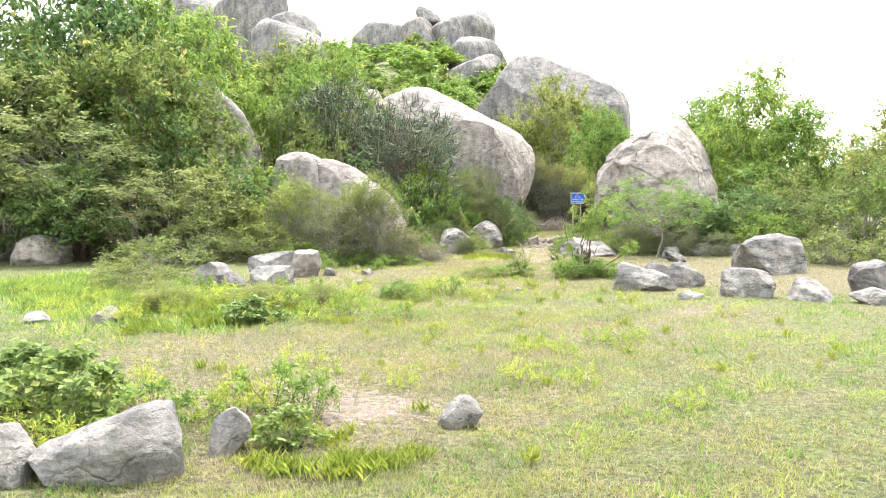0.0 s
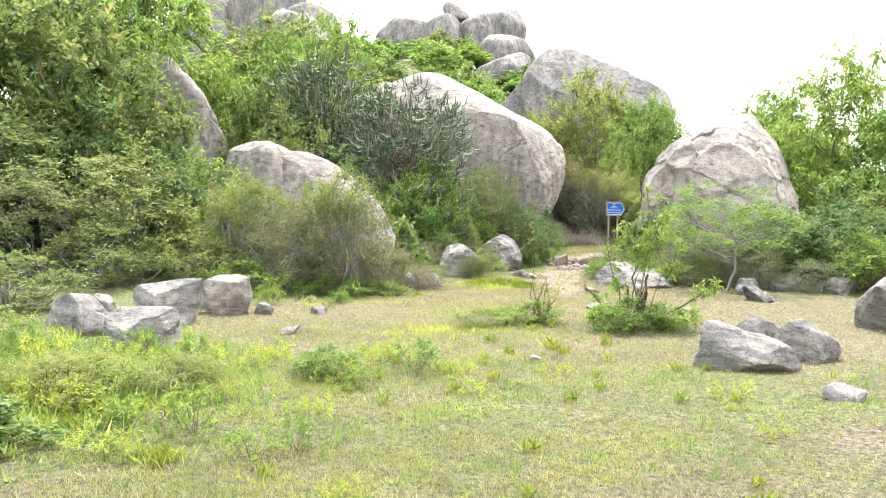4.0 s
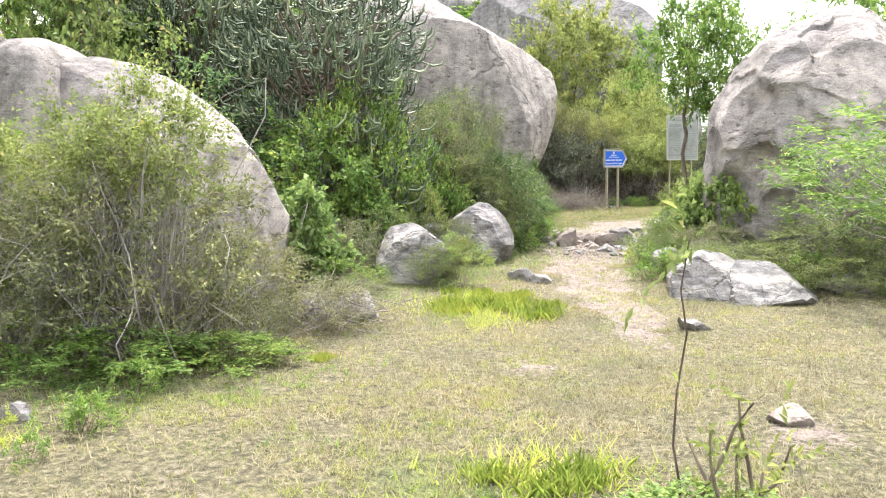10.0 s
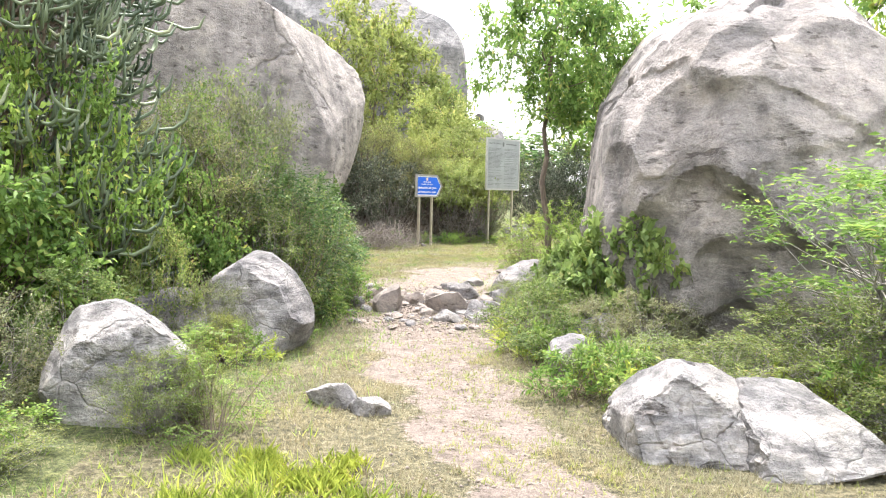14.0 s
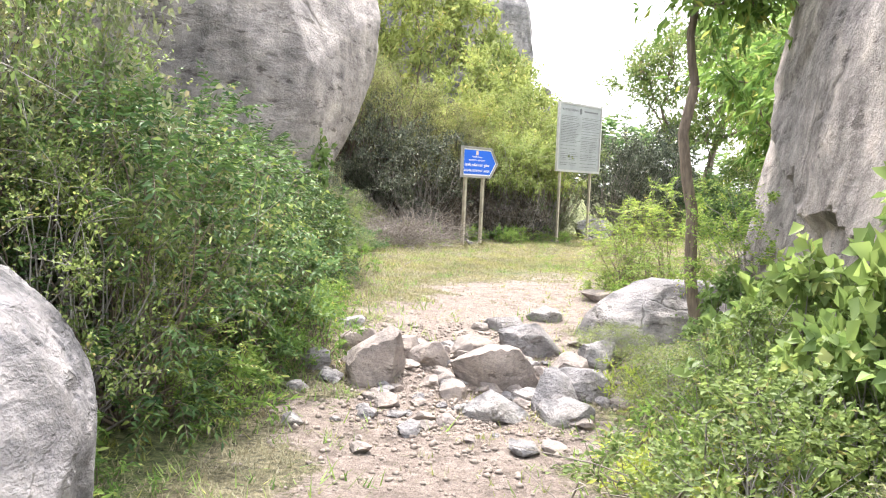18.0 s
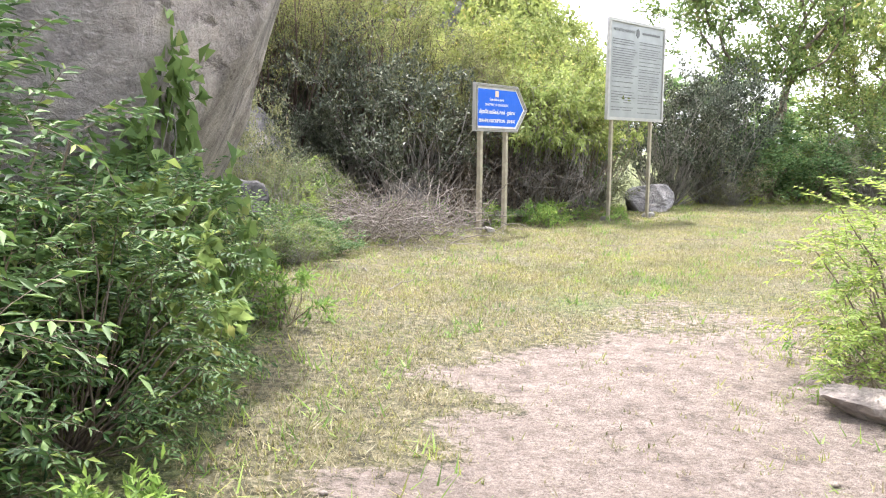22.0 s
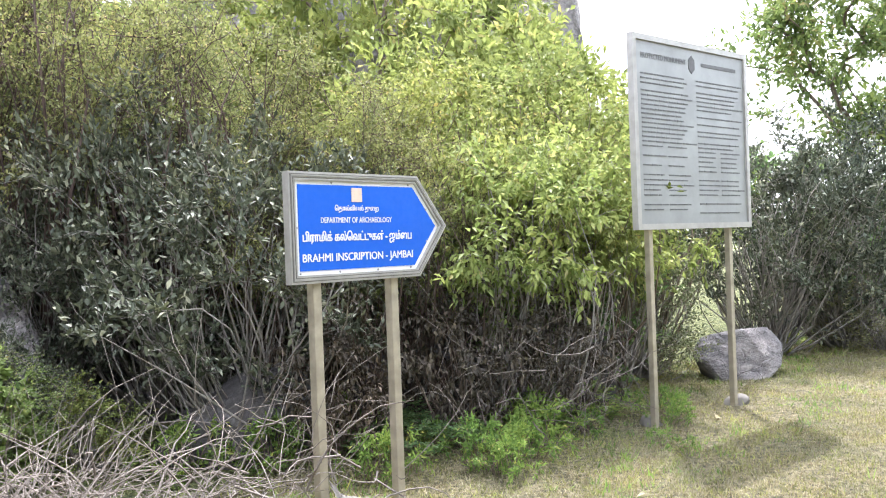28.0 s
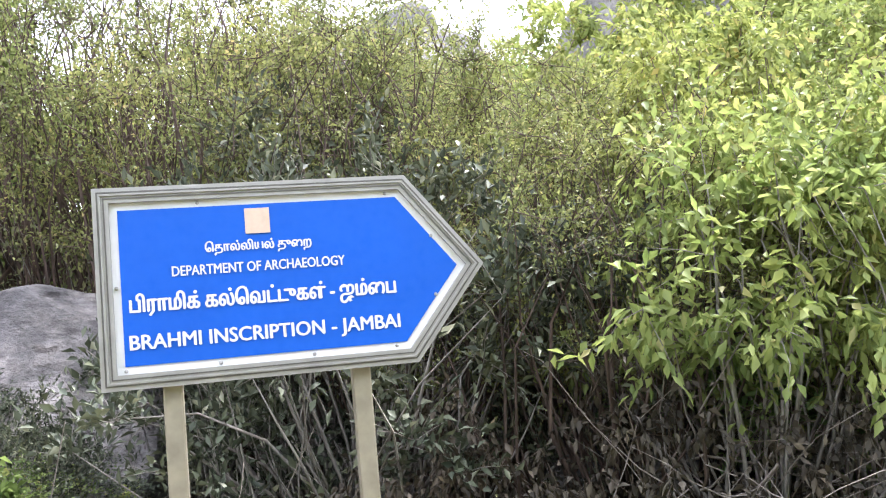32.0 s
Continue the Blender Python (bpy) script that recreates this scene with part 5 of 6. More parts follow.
PLANTS = (
    # dark wood on the slope left of the clearing: kind, x, y, height, radius
    ("tree_deep", -15.5, -22.5, 9.4, 3.4), ("tree_deep", -12.6, -20.0, 8.6, 2.8), ("tree_olive", -10.2, -21.5, 6.4, 2.6), ("tree_olive", -8.6, -20.5, 5.2, 2.0),
    ("tree_fresh", -11.8, -17.5, 8.4, 2.4), ("tree_fresh", -8.4, -13.0, 6.6, 1.9), ("tree_fresh", -12.5, -13.5, 8.3, 2.8), ("tree_olive", -17.5, -19.0, 8.5, 3.2),
    ("tree_deep", -19.0, -25.0, 9.0, 3.4), ("tree_olive", -15.0, -14.0, 9.0, 3.0), ("small_leaf", -11.5, -25.0, 2.4, 1.8), ("deep", -9.2, -24.2, 2.6, 1.8),
    ("dusty", -7.4, -23.9, 2.0, 1.6), ("small_leaf", -6.2, -22.6, 2.5, 1.5), ("deep", -7.4, -21.5, 3.2, 1.8), ("fresh", -5.6, -20.7, 2.4, 1.2),
    ("small_leaf", -4.3, -21.4, 1.6, 1.0), ("thorn", -1.8, -21.9, 2.0, 1.05), ("canopy", -1.8, -21.8, 2.3, 0.8), ("canopy", -2.5, -21.6, 2.0, 0.7), ("thorn", -2.9, -22.3, 1.5, 0.9), ("thorn", -1.2, -21.2, 1.1, 0.65), ("canopy", -3.9, -21.9, 2.1, 0.9),
    ("acacia", -13.0, -24.2, 6.0, 3.2), ("acacia", -10.0, -23.6, 4.4, 2.4), ("acacia", -7.2, -23.0, 2.8, 1.8),
    ("small_leaf", -4.4, -22.9, 1.0, 1.0), ("fresh", -3.2, -23.2, 0.6, 0.8), ("small_leaf", -5.6, -24.3, 1.1, 1.1), ("fresh", -1.6, -22.6, 0.4, 0.7), ("fresh", -0.9, -22.0, 0.3, 0.5),
    ("dusty", -0.8, -20.3, 0.55, 0.5), ("dusty", -2.5, -20.6, 1.1, 0.7), ("dusty", -3.4, -21.0, 1.3, 0.8), ("broad", -2.1, -18.0, 1.25, 0.5), ("broad", -2.3, -17.9, 1.2, 0.5), ("fresh", -1.6, -18.0, 0.5, 0.45),
    ("bank", -0.62, -17.2, 0.6, 0.36), ("sprig", -0.2, -17.3, 0.8, 0.4), ("lime", -0.45, -17.0, 0.55, 0.3), ("small_leaf", -1.7, -16.0, 0.9, 0.6), ("dusty", -1.05, -14.7, 0.75, 0.42), ("lime", -0.85, -14.9, 0.5, 0.3), ("dusty", -1.9, -17.0, 0.85, 0.5), ("bank", -1.3, -18.1, 0.3, 0.4),
    # around and behind the euphorbias
    ("euphorbia", -3.5, -14.0, 5.7, 1.75), ("euphorbia", -6.6, -13.2, 6.6, 1.9), ("fresh", -3.2, -15.6, 2.1, 1.3), ("fresh", -1.75, -13.4, 1.9, 0.7), ("fresh", -2.3, -14.5, 2.5, 0.75), ("fresh", -2.9, -15.0, 2.7, 0.85), ("fresh", -2.6, -13.5, 2.3, 0.9), ("deep", -4.8, -15.8, 2.6, 1.5), ("small_leaf", -6.4, -16.2, 3.6, 1.5),
    ("small_leaf", -8.0, -14.8, 4.6, 1.6), ("tree_fresh", -8.6, -9.0, 7.8, 2.2), ("tree_lime", -2.8, 12.4, 9.0, 2.5), ("tree_lime", -5.8, 11.5, 6.5, 2.0), ("tree_olive", -11.0, -8.0, 8.5, 2.6),
    # bank of shrubs under the great boulder
    ("fine", -1.9, -12.9, 2.2, 1.1), ("fine", -2.4, -11.6, 2.7, 1.2), ("deep", -1.5, -10.9, 1.7, 1.0), ("bank", -1.2, -11.9, 2.0, 0.9), ("bank", -1.0, -10.4, 1.3, 0.6), ("sprig", -0.72, -10.1, 0.95, 0.5), ("sprig", -0.62, -12.2, 0.8, 0.45), ("sprig", -0.75, -9.6, 0.7, 0.4), ("neem", -1.15, -9.7, 1.5, 0.8), ("bank", -1.0, -12.7, 1.5, 0.7),
    ("dusty", -1.5, -12.0, 2.9, 0.95), ("bank", -1.9, -12.3, 2.9, 1.0), ("neem", -0.95, -11.4, 1.9, 0.8), ("neem", -0.8, -12.3, 1.8, 0.7), ("neem", -0.95, -10.2, 0.9, 0.48), ("deep", -0.7, -10.7, 1.1, 0.6), ("neem", -1.2, -9.0, 1.2, 0.6), ("neem", -1.55, -8.3, 1.6, 0.85), ("deep", -1.9, -8.0, 1.2, 1.0),
    ("neem", -1.1, -7.4, 1.1, 0.55), ("neem", -1.0, -8.1, 1.0, 0.5), ("neem", -1.35, -6.5, 0.7, 0.45), ("broad", -1.2, -6.8, 1.5, 0.4), ("broad", -0.95, -7.5, 0.9, 0.35), ("broad", -1.5, -5.9, 0.9, 0.35), ("bank", -1.15, -7.2, 0.4, 0.4), ("bank", -1.3, -5.6, 0.35, 0.45), ("neem", -0.95, -9.5, 0.8, 0.42), ("bank", -1.6, -6.2, 0.45, 0.5), ("bank", -2.0, -4.3, 0.6, 0.6), ("deep", -2.5, -3.4, 0.8, 0.7),
    ("small_leaf", -2.6, -3.2, 0.7, 0.6), ("small_leaf", -4.2, -2.6, 2.0, 1.0), ("deep", -1.95, -2.7, 0.35, 0.4), ("bank", -1.5, -2.95, 0.42, 0.42), ("neem", -1.75, -2.3, 0.55, 0.4), ("deep", -1.4, -2.2, 0.4, 0.4), ("neem", -1.9, -3.3, 0.5, 0.42), ("dusty", -2.2, -1.0, 1.0, 0.6), ("dusty", -3.2, -1.2, 2.0, 0.7), ("dusty", -2.9, -0.3, 1.8, 0.6), ("fleshy", -2.75, 0.75, 1.15, 0.5), ("broad", -2.2, 0.4, 0.8, 0.35), ("fleshy", -3.3, 0.6, 1.3, 0.6), ("small_leaf", -3.0, -4.2, 1.9, 0.9),
    # behind the signs
    ("fresh", 0.9, 2.8, 0.3, 0.5), ("fresh", 1.3, 3.3, 0.28, 0.5), ("deep", 0.2, 1.9, 0.3, 0.5), ("sprig", -1.8, -1.6, 0.75, 0.25), ("fleshy", -2.1, 2.5, 2.7, 1.2), ("fleshy", -1.0, 1.9, 2.3, 1.2), ("fleshy", -3.6, 3.4, 2.9, 1.2), ("fleshy", -2.4, 0.95, 0.8, 0.5), ("fleshy", -2.9, 2.0, 1.7, 0.7), ("fleshy", -4.6, 1.4, 1.2, 0.7), ("fleshy", -0.2, 3.1, 2.0, 0.8), ("deep", 0.5, 3.6, 1.7, 0.9), ("deep", 1.2, 4.4, 1.6, 0.8),
    ("fine", -1.9, 3.0, 3.75, 1.3), ("fine", -0.9, 3.3, 3.2, 1.1), ("hedge", 0.0, 4.0, 3.3, 1.2), ("hedge", 0.9, 4.8, 3.4, 1.2), ("hedge", 0.8, 3.6, 2.5, 1.0), ("fine", 0.0, 2.7, 2.6, 0.9), ("hedge", 1.3, 4.1, 2.5, 0.9), ("privet", 0.75, 2.75, 2.3, 0.85), ("privet", 1.25, 3.3, 2.4, 0.8), ("privet", 1.7, 4.2, 2.5, 0.8), ("withered", 0.5, 2.3, 1.25, 0.55), ("withered", 1.2, 2.95, 1.1, 0.55), ("withered", -0.3, 1.7, 1.1, 0.5), ("fine", -1.0, 2.5, 2.4, 0.9), ("hedge", 1.9, 5.6, 2.8, 1.0),
    ("fine", -3.4, 4.0, 4.1, 1.5), ("fine", -2.6, 3.6, 3.7, 1.2), ("fine", -4.9, 5.6, 3.8, 1.6), ("fine", -7.0, 5.4, 3.6, 1.8), ("dusty", 1.9, 5.2, 1.4, 0.8), ("dusty", -6.0, 1.4, 2.2, 1.3), ("dusty", -4.9, 2.4, 2.4, 1.1), ("fresh", -3.9, 0.4, 0.7, 0.6), ("bank", -2.3, 0.5, 0.9, 0.6), ("small_leaf", -1.9, 1.0, 0.6, 0.45), ("broad", -2.7, 0.2, 0.7, 0.3), ("bank", -3.2, 0.0, 0.8, 0.6),
    ("tree_olive", -7.0, 1.2, 5.6, 1.8), ("tree_lime", 0.2, 6.6, 4.6, 1.6), ("fine", -6.0, 8.5, 3.8, 2.0), ("tree_olive", -11.5, 5.0, 5.0, 2.2), ("fine", -3.3, 2.6, 4.3, 1.3), ("fine", -4.6, 2.6, 5.1, 1.5), ("fine", -6.2, 2.7, 5.9, 1.9), ("fine", -4.3, 4.8, 4.4, 1.5), ("small_leaf", -1.5, -14.7, 1.2, 0.45),
    ("tree_lime", -8.6, 13.5, 6.0, 2.2), ("tree_olive", 0.2, 13.0, 6.0, 1.6),
    # edge of the field beyond the boards
    ("fleshy", 3.6, 7.0, 2.6, 1.2), ("fleshy", 4.6, 7.8, 2.9, 1.3), ("deep", 5.6, 8.6, 1.6, 1.2), ("deep", 6.8, 9.2, 1.6, 1.3), ("deep", 5.4, 9.6, 1.9, 1.2), ("small_leaf", 7.8, 10.4, 2.1, 1.5), ("small_leaf", 9.2, 11.0, 2.4, 1.6), ("dusty", 5.0, 7.4, 0.9, 0.8), ("dusty", 8.2, 9.0, 1.5, 1.3), ("small_leaf", 9.8, 9.2, 1.8, 1.4),
    ("small_leaf", 11.5, 9.0, 1.9, 1.5), ("tree_open", 6.3, 10.5, 6.6, 2.5), ("tree_open", 9.4, 12.8, 5.0, 1.7), ("tree_olive", 13.0, 13.0, 3.6, 2.2), ("small_leaf", 13.5, 8.5, 2.2, 1.7),
    # right of the path
    ("tree_slim", 2.74, -9.58, 5.0, 1.2), ("tree_open", 7.6, -1.4, 4.7, 1.7), ("feather", 2.95, -9.9, 1.5, 0.5), ("tree_open", 7.0, 1.8, 5.4, 1.8), ("bank", 2.5, -12.6, 0.9, 0.5), ("broad", 2.75, -13.2, 1.0, 0.4), ("broad", 3.0, -13.0, 1.4, 0.5), ("broad", 3.3, -13.5, 1.3, 0.45), ("broad", 2.6, -12.5, 1.05, 0.4), ("dusty", 2.75, -14.0, 0.6, 0.5), ("dusty", 3.2, -14.3, 0.7, 0.5), ("broad", 2.8, -11.6, 0.9, 0.35), ("broad", 2.75, -10.6, 0.75, 0.3), ("bank", 2.55, -11.9, 0.7, 0.5),
    ("small_leaf", 2.2, -13.6, 0.7, 0.55), ("small_leaf", 2.3, -14.4, 0.5, 0.5), ("bank", 2.35, -11.0, 0.4, 0.4), ("bank", 2.0, -10.1, 0.3, 0.3), ("sprig", 2.5, -6.75, 1.1, 0.6), ("sprig", 2.95, -6.5, 1.4, 0.55), ("sprig", 2.5, -6.6, 1.15, 0.5), ("sprig", 2.25, -7.1, 0.8, 0.4), ("sprig", 3.3, -6.9, 1.0, 0.5), ("sprig", 2.75, -7.5, 0.6, 0.4), ("weed", 2.4, -7.6, 0.3, 0.3), ("weed", 2.3, -6.4, 0.25, 0.3),
    ("bank", 2.95, -15.8, 0.55, 0.7), ("bank", 3.7, -16.0, 0.6, 0.8), ("bank", 4.5, -15.8, 0.9, 0.9), ("bank", 5.3, -16.0, 1.1, 0.9), ("bank", 4.6, -16.6, 0.5, 0.8),
    ("feather", 5.3, -17.6, 2.7, 1.4), ("feather", 4.7, -15.9, 2.2, 1.2), ("deep", 6.4, -15.6, 1.7, 1.2), ("deep", 7.8, -15.4, 2.0, 1.4), ("small_leaf", 9.4, -15.2, 2.2, 1.5), ("fresh", 8.3, -17.0, 1.2, 1.0),
    ("small_leaf", 10.8, -17.5, 2.4, 1.5), ("fresh", 12.4, -18.5, 2.6, 1.6), ("tree_fresh", 8.3, -8.5, 6.2, 2.2), ("tree_fresh", 9.8, -11.0, 4.6, 1.9), ("tree_lime", 12.6, -12.5, 4.2, 2.0), ("tree_lime", 14.5, -15.5, 4.4, 2.2),
    ("tree_fresh", 6.6, -3.6, 5.8, 2.5), ("small_leaf", 11.5, -21.5, 1.0, 1.2), ("small_leaf", 9.8, -20.0, 0.8, 1.1), ("dusty", 5.9, -16.9, 0.9, 0.7), ("dusty", 7.1, -17.3, 0.7, 0.7),
    # weeds near the start
    ("broad", 2.55, -38.4, 0.55, 0.4), ("broad", 2.2, -39.3, 0.6, 0.4), ("broad", 1.8, -37.9, 0.5, 0.45), ("broad", 4.3, -38.4, 0.28, 0.22), ("lime", 0.4, -31.6, 0.42, 0.6), ("lime", 1.0, -31.0, 0.36, 0.5),
    ("fresh", 2.0, -29.9, 0.32, 0.35), ("lime", -1.0, -32.2, 0.4, 0.6), ("broad", 0.9, -33.0, 0.35, 0.4), ("lime", -0.2, -31.0, 0.3, 0.5), ("lime", -1.9, -31.2, 0.4, 0.6),
    ("small_leaf", -3.6, -29.5, 0.6, 0.9), ("small_leaf", -4.6, -27.5, 0.8, 1.1), ("fresh", 2.75, -24.9, 0.35, 0.5), ("small_leaf", 2.2, -25.6, 0.28, 0.4), ("fresh", 4.2, -25.0, 0.5, 0.5), ("fresh", 4.7, -24.6, 0.4, 0.4),
)
for k, (kind, x, y, h, r) in enumerate(PLANTS):
    h -= 0.9 * max(0.0, float(ground_z(np.array(x), np.array(y))) - 0.2) if h > 3 else 0.0
    plant(kind, x, y, h, r, (k * 77) % 360, k % 2 if kind in ("small_leaf", "fresh", "tree_fresh", "tree_olive", "lime", "fleshy", "dusty", "deep") else 0)

# slopes of the hill: shrubs between the boulders
rng = random.Random(17)
for k in range(85):
    x, y = rng.uniform(-52, -6), rng.uniform(18, 63)
    plant(rng.choice(("far_fresh", "far_fresh", "far_olive")), x, y, rng.uniform(1.6, 3.4), rng.uniform(1.6, 3.2), rng.uniform(0, 360), 0, 0.0, "shrubs on the hillside")
for k in range(16):
    x, y = rng.uniform(-26, -11), rng.uniform(-6, 18)
    plant(rng.choice(("tree_olive", "tree_lime")), x, y, rng.uniform(3, 4.6), rng.uniform(1.6, 2.2), rng.uniform(0, 360), 0, 0.0, "shrubs on the hillside")
# wood that closes the clearing all round
for k in range(52):
    a = 6.283 * k / 52
    R = rng.uniform(46, 60)
    x, y = 2 + R * math.sin(a), -18 + R * math.cos(a)
    if x < -12 and y > -20:
        continue
    ahead = y > -10
    plant(rng.choice(("edge_olive", "edge_deep") if ahead else ("far_olive", "far_deep", "far_fresh")), x, y, rng.uniform(3.5, 5.5) if ahead else rng.uniform(5, 8), rng.uniform(4, 6), rng.uniform(0, 360), 0, 0.0, "distant trees")


# low weeds: along the clearing's edges, beside the path and in the lush turf
rng = random.Random(31)
for n, x0, x1, y0, y1, lo, hi, kinds in (
        (52, -2.0, 3.0, -33.5, -28.8, 0.16, 0.36, ("weed", "yellow_weed", "yellow_weed")), (22, -4.5, -1.0, -34, -29.5, 0.18, 0.4, ("weed", "yellow_weed")),
        (16, 1.5, 4.2, -39.2, -37.6, 0.22, 0.42, ("weed", "yellow_weed")), (22, 2.5, 7.5, -37, -27.5, 0.14, 0.28, ("yellow_weed",)),
        (9, 3.3, 5.0, -25.5, -24.4, 0.15, 0.35, ("weed", "weed", "yellow_weed")), (22, 1.95, 2.9, -16.2, -12.8, 0.2, 0.42, ("weed", "yellow_weed")),
        (16, 1.9, 2.6, -13.4, -10.6, 0.2, 0.45, ("weed", "yellow_weed")), (14, 2.6, 5.0, -16.6, -15.6, 0.25, 0.5, ("weed", "yellow_weed")),
        (16, -1.5, -0.3, -15.3, -12.6, 0.2, 0.4, ("weed", "yellow_weed")), (14, -0.55, -0.1, -12.4, -8.6, 0.2, 0.38, ("weed",)),
        (18, -3.4, -0.6, -24.6, -21.6, 0.15, 0.32, ("weed", "weed", "yellow_weed")), (10, -1.6, -0.8, -8.0, -5.5, 0.2, 0.4, ("weed",)), (12, -2.6, -1.6, -5.0, -1.8, 0.15, 0.32, ("weed",)),
        (20, 0.3, 2.2, 1.6, 4.0, 0.12, 0.25, ("weed",)), (34, -1.7, 1.3, 0.9, 2.6, 0.15, 0.38, ("weed",)), (16, 3.2, 9.5, 6.6, 8.8, 0.15, 0.35, ("weed", "yellow_weed")), (8, -2.4, -1.3, -3.0, -1.2, 0.2, 0.45, ("weed",))):
    for _ in range(n):
        h = rng.uniform(lo, hi)
        plant(rng.choice(kinds), rng.uniform(x0, x1), rng.uniform(y0, y1), h, h * rng.uniform(0.7, 1.1), rng.uniform(0, 360), 0, 0.0, "low weeds")


# ---- grasses ----
def blades(name, n, mat, area, length, width, weight, seed, label, each=6, spread_=0.02):
    """Short blades in small clumps over the clearing, thicker where weight(x, y) is high."""
    rs = np.random.RandomState(seed)
    x0, x1, y0, y1 = area
    x, y = rs.uniform(x0, x1, n), rs.uniform(y0, y1, n)
    keep = rs.uniform(0, 1, n) < weight(x, y)
    x, y = np.repeat(x[keep], each), np.repeat(y[keep], each)
    m = len(x)
    tall = np.repeat(rs.uniform(0.5, 1.3, m // each), each)
    x, y = x + rs.normal(0, spread_, m), y + rs.normal(0, spread_, m)
    z = ground_z(x, y) - 0.005
    a = rs.uniform(0, 6.283, m)
    L = length * rs.uniform(0.5, 1.3, m) * tall
    lean = rs.uniform(0.3, 1.5, m)
    b_ = a + rs.normal(1.57, 0.5, m)
    base = np.stack([x, y, z], 1)
    side = np.stack([np.cos(b_), np.sin(b_), 0 * b_], 1) * (width * rs.uniform(0.6, 1.3, m))[:, None]
    tip = base + np.stack([np.cos(a) * np.sin(lean) * L, np.sin(a) * np.sin(lean) * L, np.cos(lean) * L * 0.9 + 0.006], 1)
    V = np.stack([base - side, base + side, tip], 1).reshape(-1, 3)
    ob = part_arrays(name, V, np.arange(3 * m).reshape(-1, 3), mat)
    return tagged(ob, label, "grass", kind="stuff")


def in_field(x, y):
    return smoothstep(-0.7, 0.1, x - along(LEFT_EDGE, y)) * smoothstep(-0.7, 0.1, along(RIGHT_EDGE, y) - x)


def bare_at(x, y):
    v = path_amount(x, y)
    for cx, cy, r, a in BARE:
        v = np.maximum(v, a * np.exp(-((x - cx) ** 2 + (y - cy) ** 2) / r ** 2))
    return v


def lush_at(x, y):
    v = 0.12 + 0.6 * smoothstep(-25, -29, y) + 0.25 * smoothstep(-7, -4, y) + 0 * x
    for cx, cy, r in LUSH:
        v = np.maximum(v, 0.9 * np.exp(-((x - cx) ** 2 + (y - cy) ** 2) / r ** 2))
    for cx, cy, r in DRY_SHADY:
        v = v * (1 - 0.85 * np.exp(-((x - cx) ** 2 + (y - cy) ** 2) / r ** 2))
    return v


def near(x, y):
    """Thicker where one walks, thin towards the far sides."""
    d = (x - np.interp(y, [-44, -37, -28, -14, 0, 8], [6, 5, 2.6, 1, 1.6, 3.5])) / np.interp(y, [-44, -20, -8, 0, 8], [3.2, 2.6, 2.4, 3.0, 4.0])
    return np.clip(0.1 + 0.9 * np.exp(-d * d), 0, 1) * np.interp(y, [-44, -40, -10, -6, 6, 9], [1, 0.85, 0.85, 1, 0.8, 0.5])


def open_turf(x, y):
    return in_field(x, y) * (1 - 0.97 * np.clip(bare_at(x, y) * 1.4, 0, 1)) * near(x, y) * np.clip(0.62 + 0.4 * ripple(2 * x, 2 * y), 0.15, 1)


def patches(x, y, seed, size, cut):
    """Uneven patches over the ground, 0 to 1."""
    rs = np.random.RandomState(seed)
    v = 0 * x
    for k in range(9):
        a, f = rs.uniform(0, 6.283), rs.uniform(0.6, 2.4) / size
        v = v + np.sin((math.cos(a) * x + math.sin(a) * y) * f * 6.283 + rs.uniform(0, 6.283))
    return smoothstep(cut, cut + 1.4, v)


blades("dry_grass", 900000, L_DRY, (-3, 11, -42.5, 9.5), 0.058, 0.0036, lambda x, y: open_turf(x, y) * (1 - 0.7 * smoothstep(-9, -7, y)) * (1 - 0.55 * lush_at(x, y)) * (0.35 + 0.65 * patches(x, y, 3, 0.6, -2)), 5,
       "short dry straw-coloured grass over the clearing")
blades("grass", 1000000, L_GRASS, (-3, 11, -42.5, 9.5), 0.055, 0.0036, lambda x, y: open_turf(x + 0.7, y) * (1 - 0.75 * smoothstep(-9, -7, y)) * (0.22 + 0.7 * lush_at(x, y)) * (0.25 + 0.75 * patches(x, y, 5, 0.8, -1)), 6,
       "short green turf over the clearing")
for mat, n, s_, text in ((L_STUBBLE, 340000, 21, "short creeping turf of tiny yellow-green leaves"), (L_DRY, 170000, 22, "short straw stubble between creeping turf")):
    blades("turf", n, mat, (-1.8, 9.5, -8.5, 9.0), 0.026, 0.0046, lambda x, y: open_turf(x, y) * (0.45 + 0.55 * patches(x, y, 29 + s_, 0.5, -1)), s_, text, 4, 0.022)
blades("weeds", 150000, L_BRIGHT, (-6, 9, -41, 8), 0.085, 0.006,
       lambda x, y: in_field(x, y) * (1 - np.clip(bare_at(x, y) * 1.6, 0, 1)) * (lush_at(x, y) - 0.1) * patches(x, y, 7, 1.2, 0.6) * 0.8, 9,
       "patches of low green weeds in the turf", 6, 0.03)
blades("yellow_weeds", 150000, L_LIME, (-6, 9, -41, 8), 0.095, 0.006,
       lambda x, y: in_field(x, y) * (1 - np.clip(bare_at(x, y) * 1.6, 0, 1)) * (lush_at(x, y) - 0.1) * patches(x, y, 11, 1.5, 1.4) * 0.55 * (y < -24), 10,
       "patches of upright lime-green weeds in the turf", 5, 0.03)
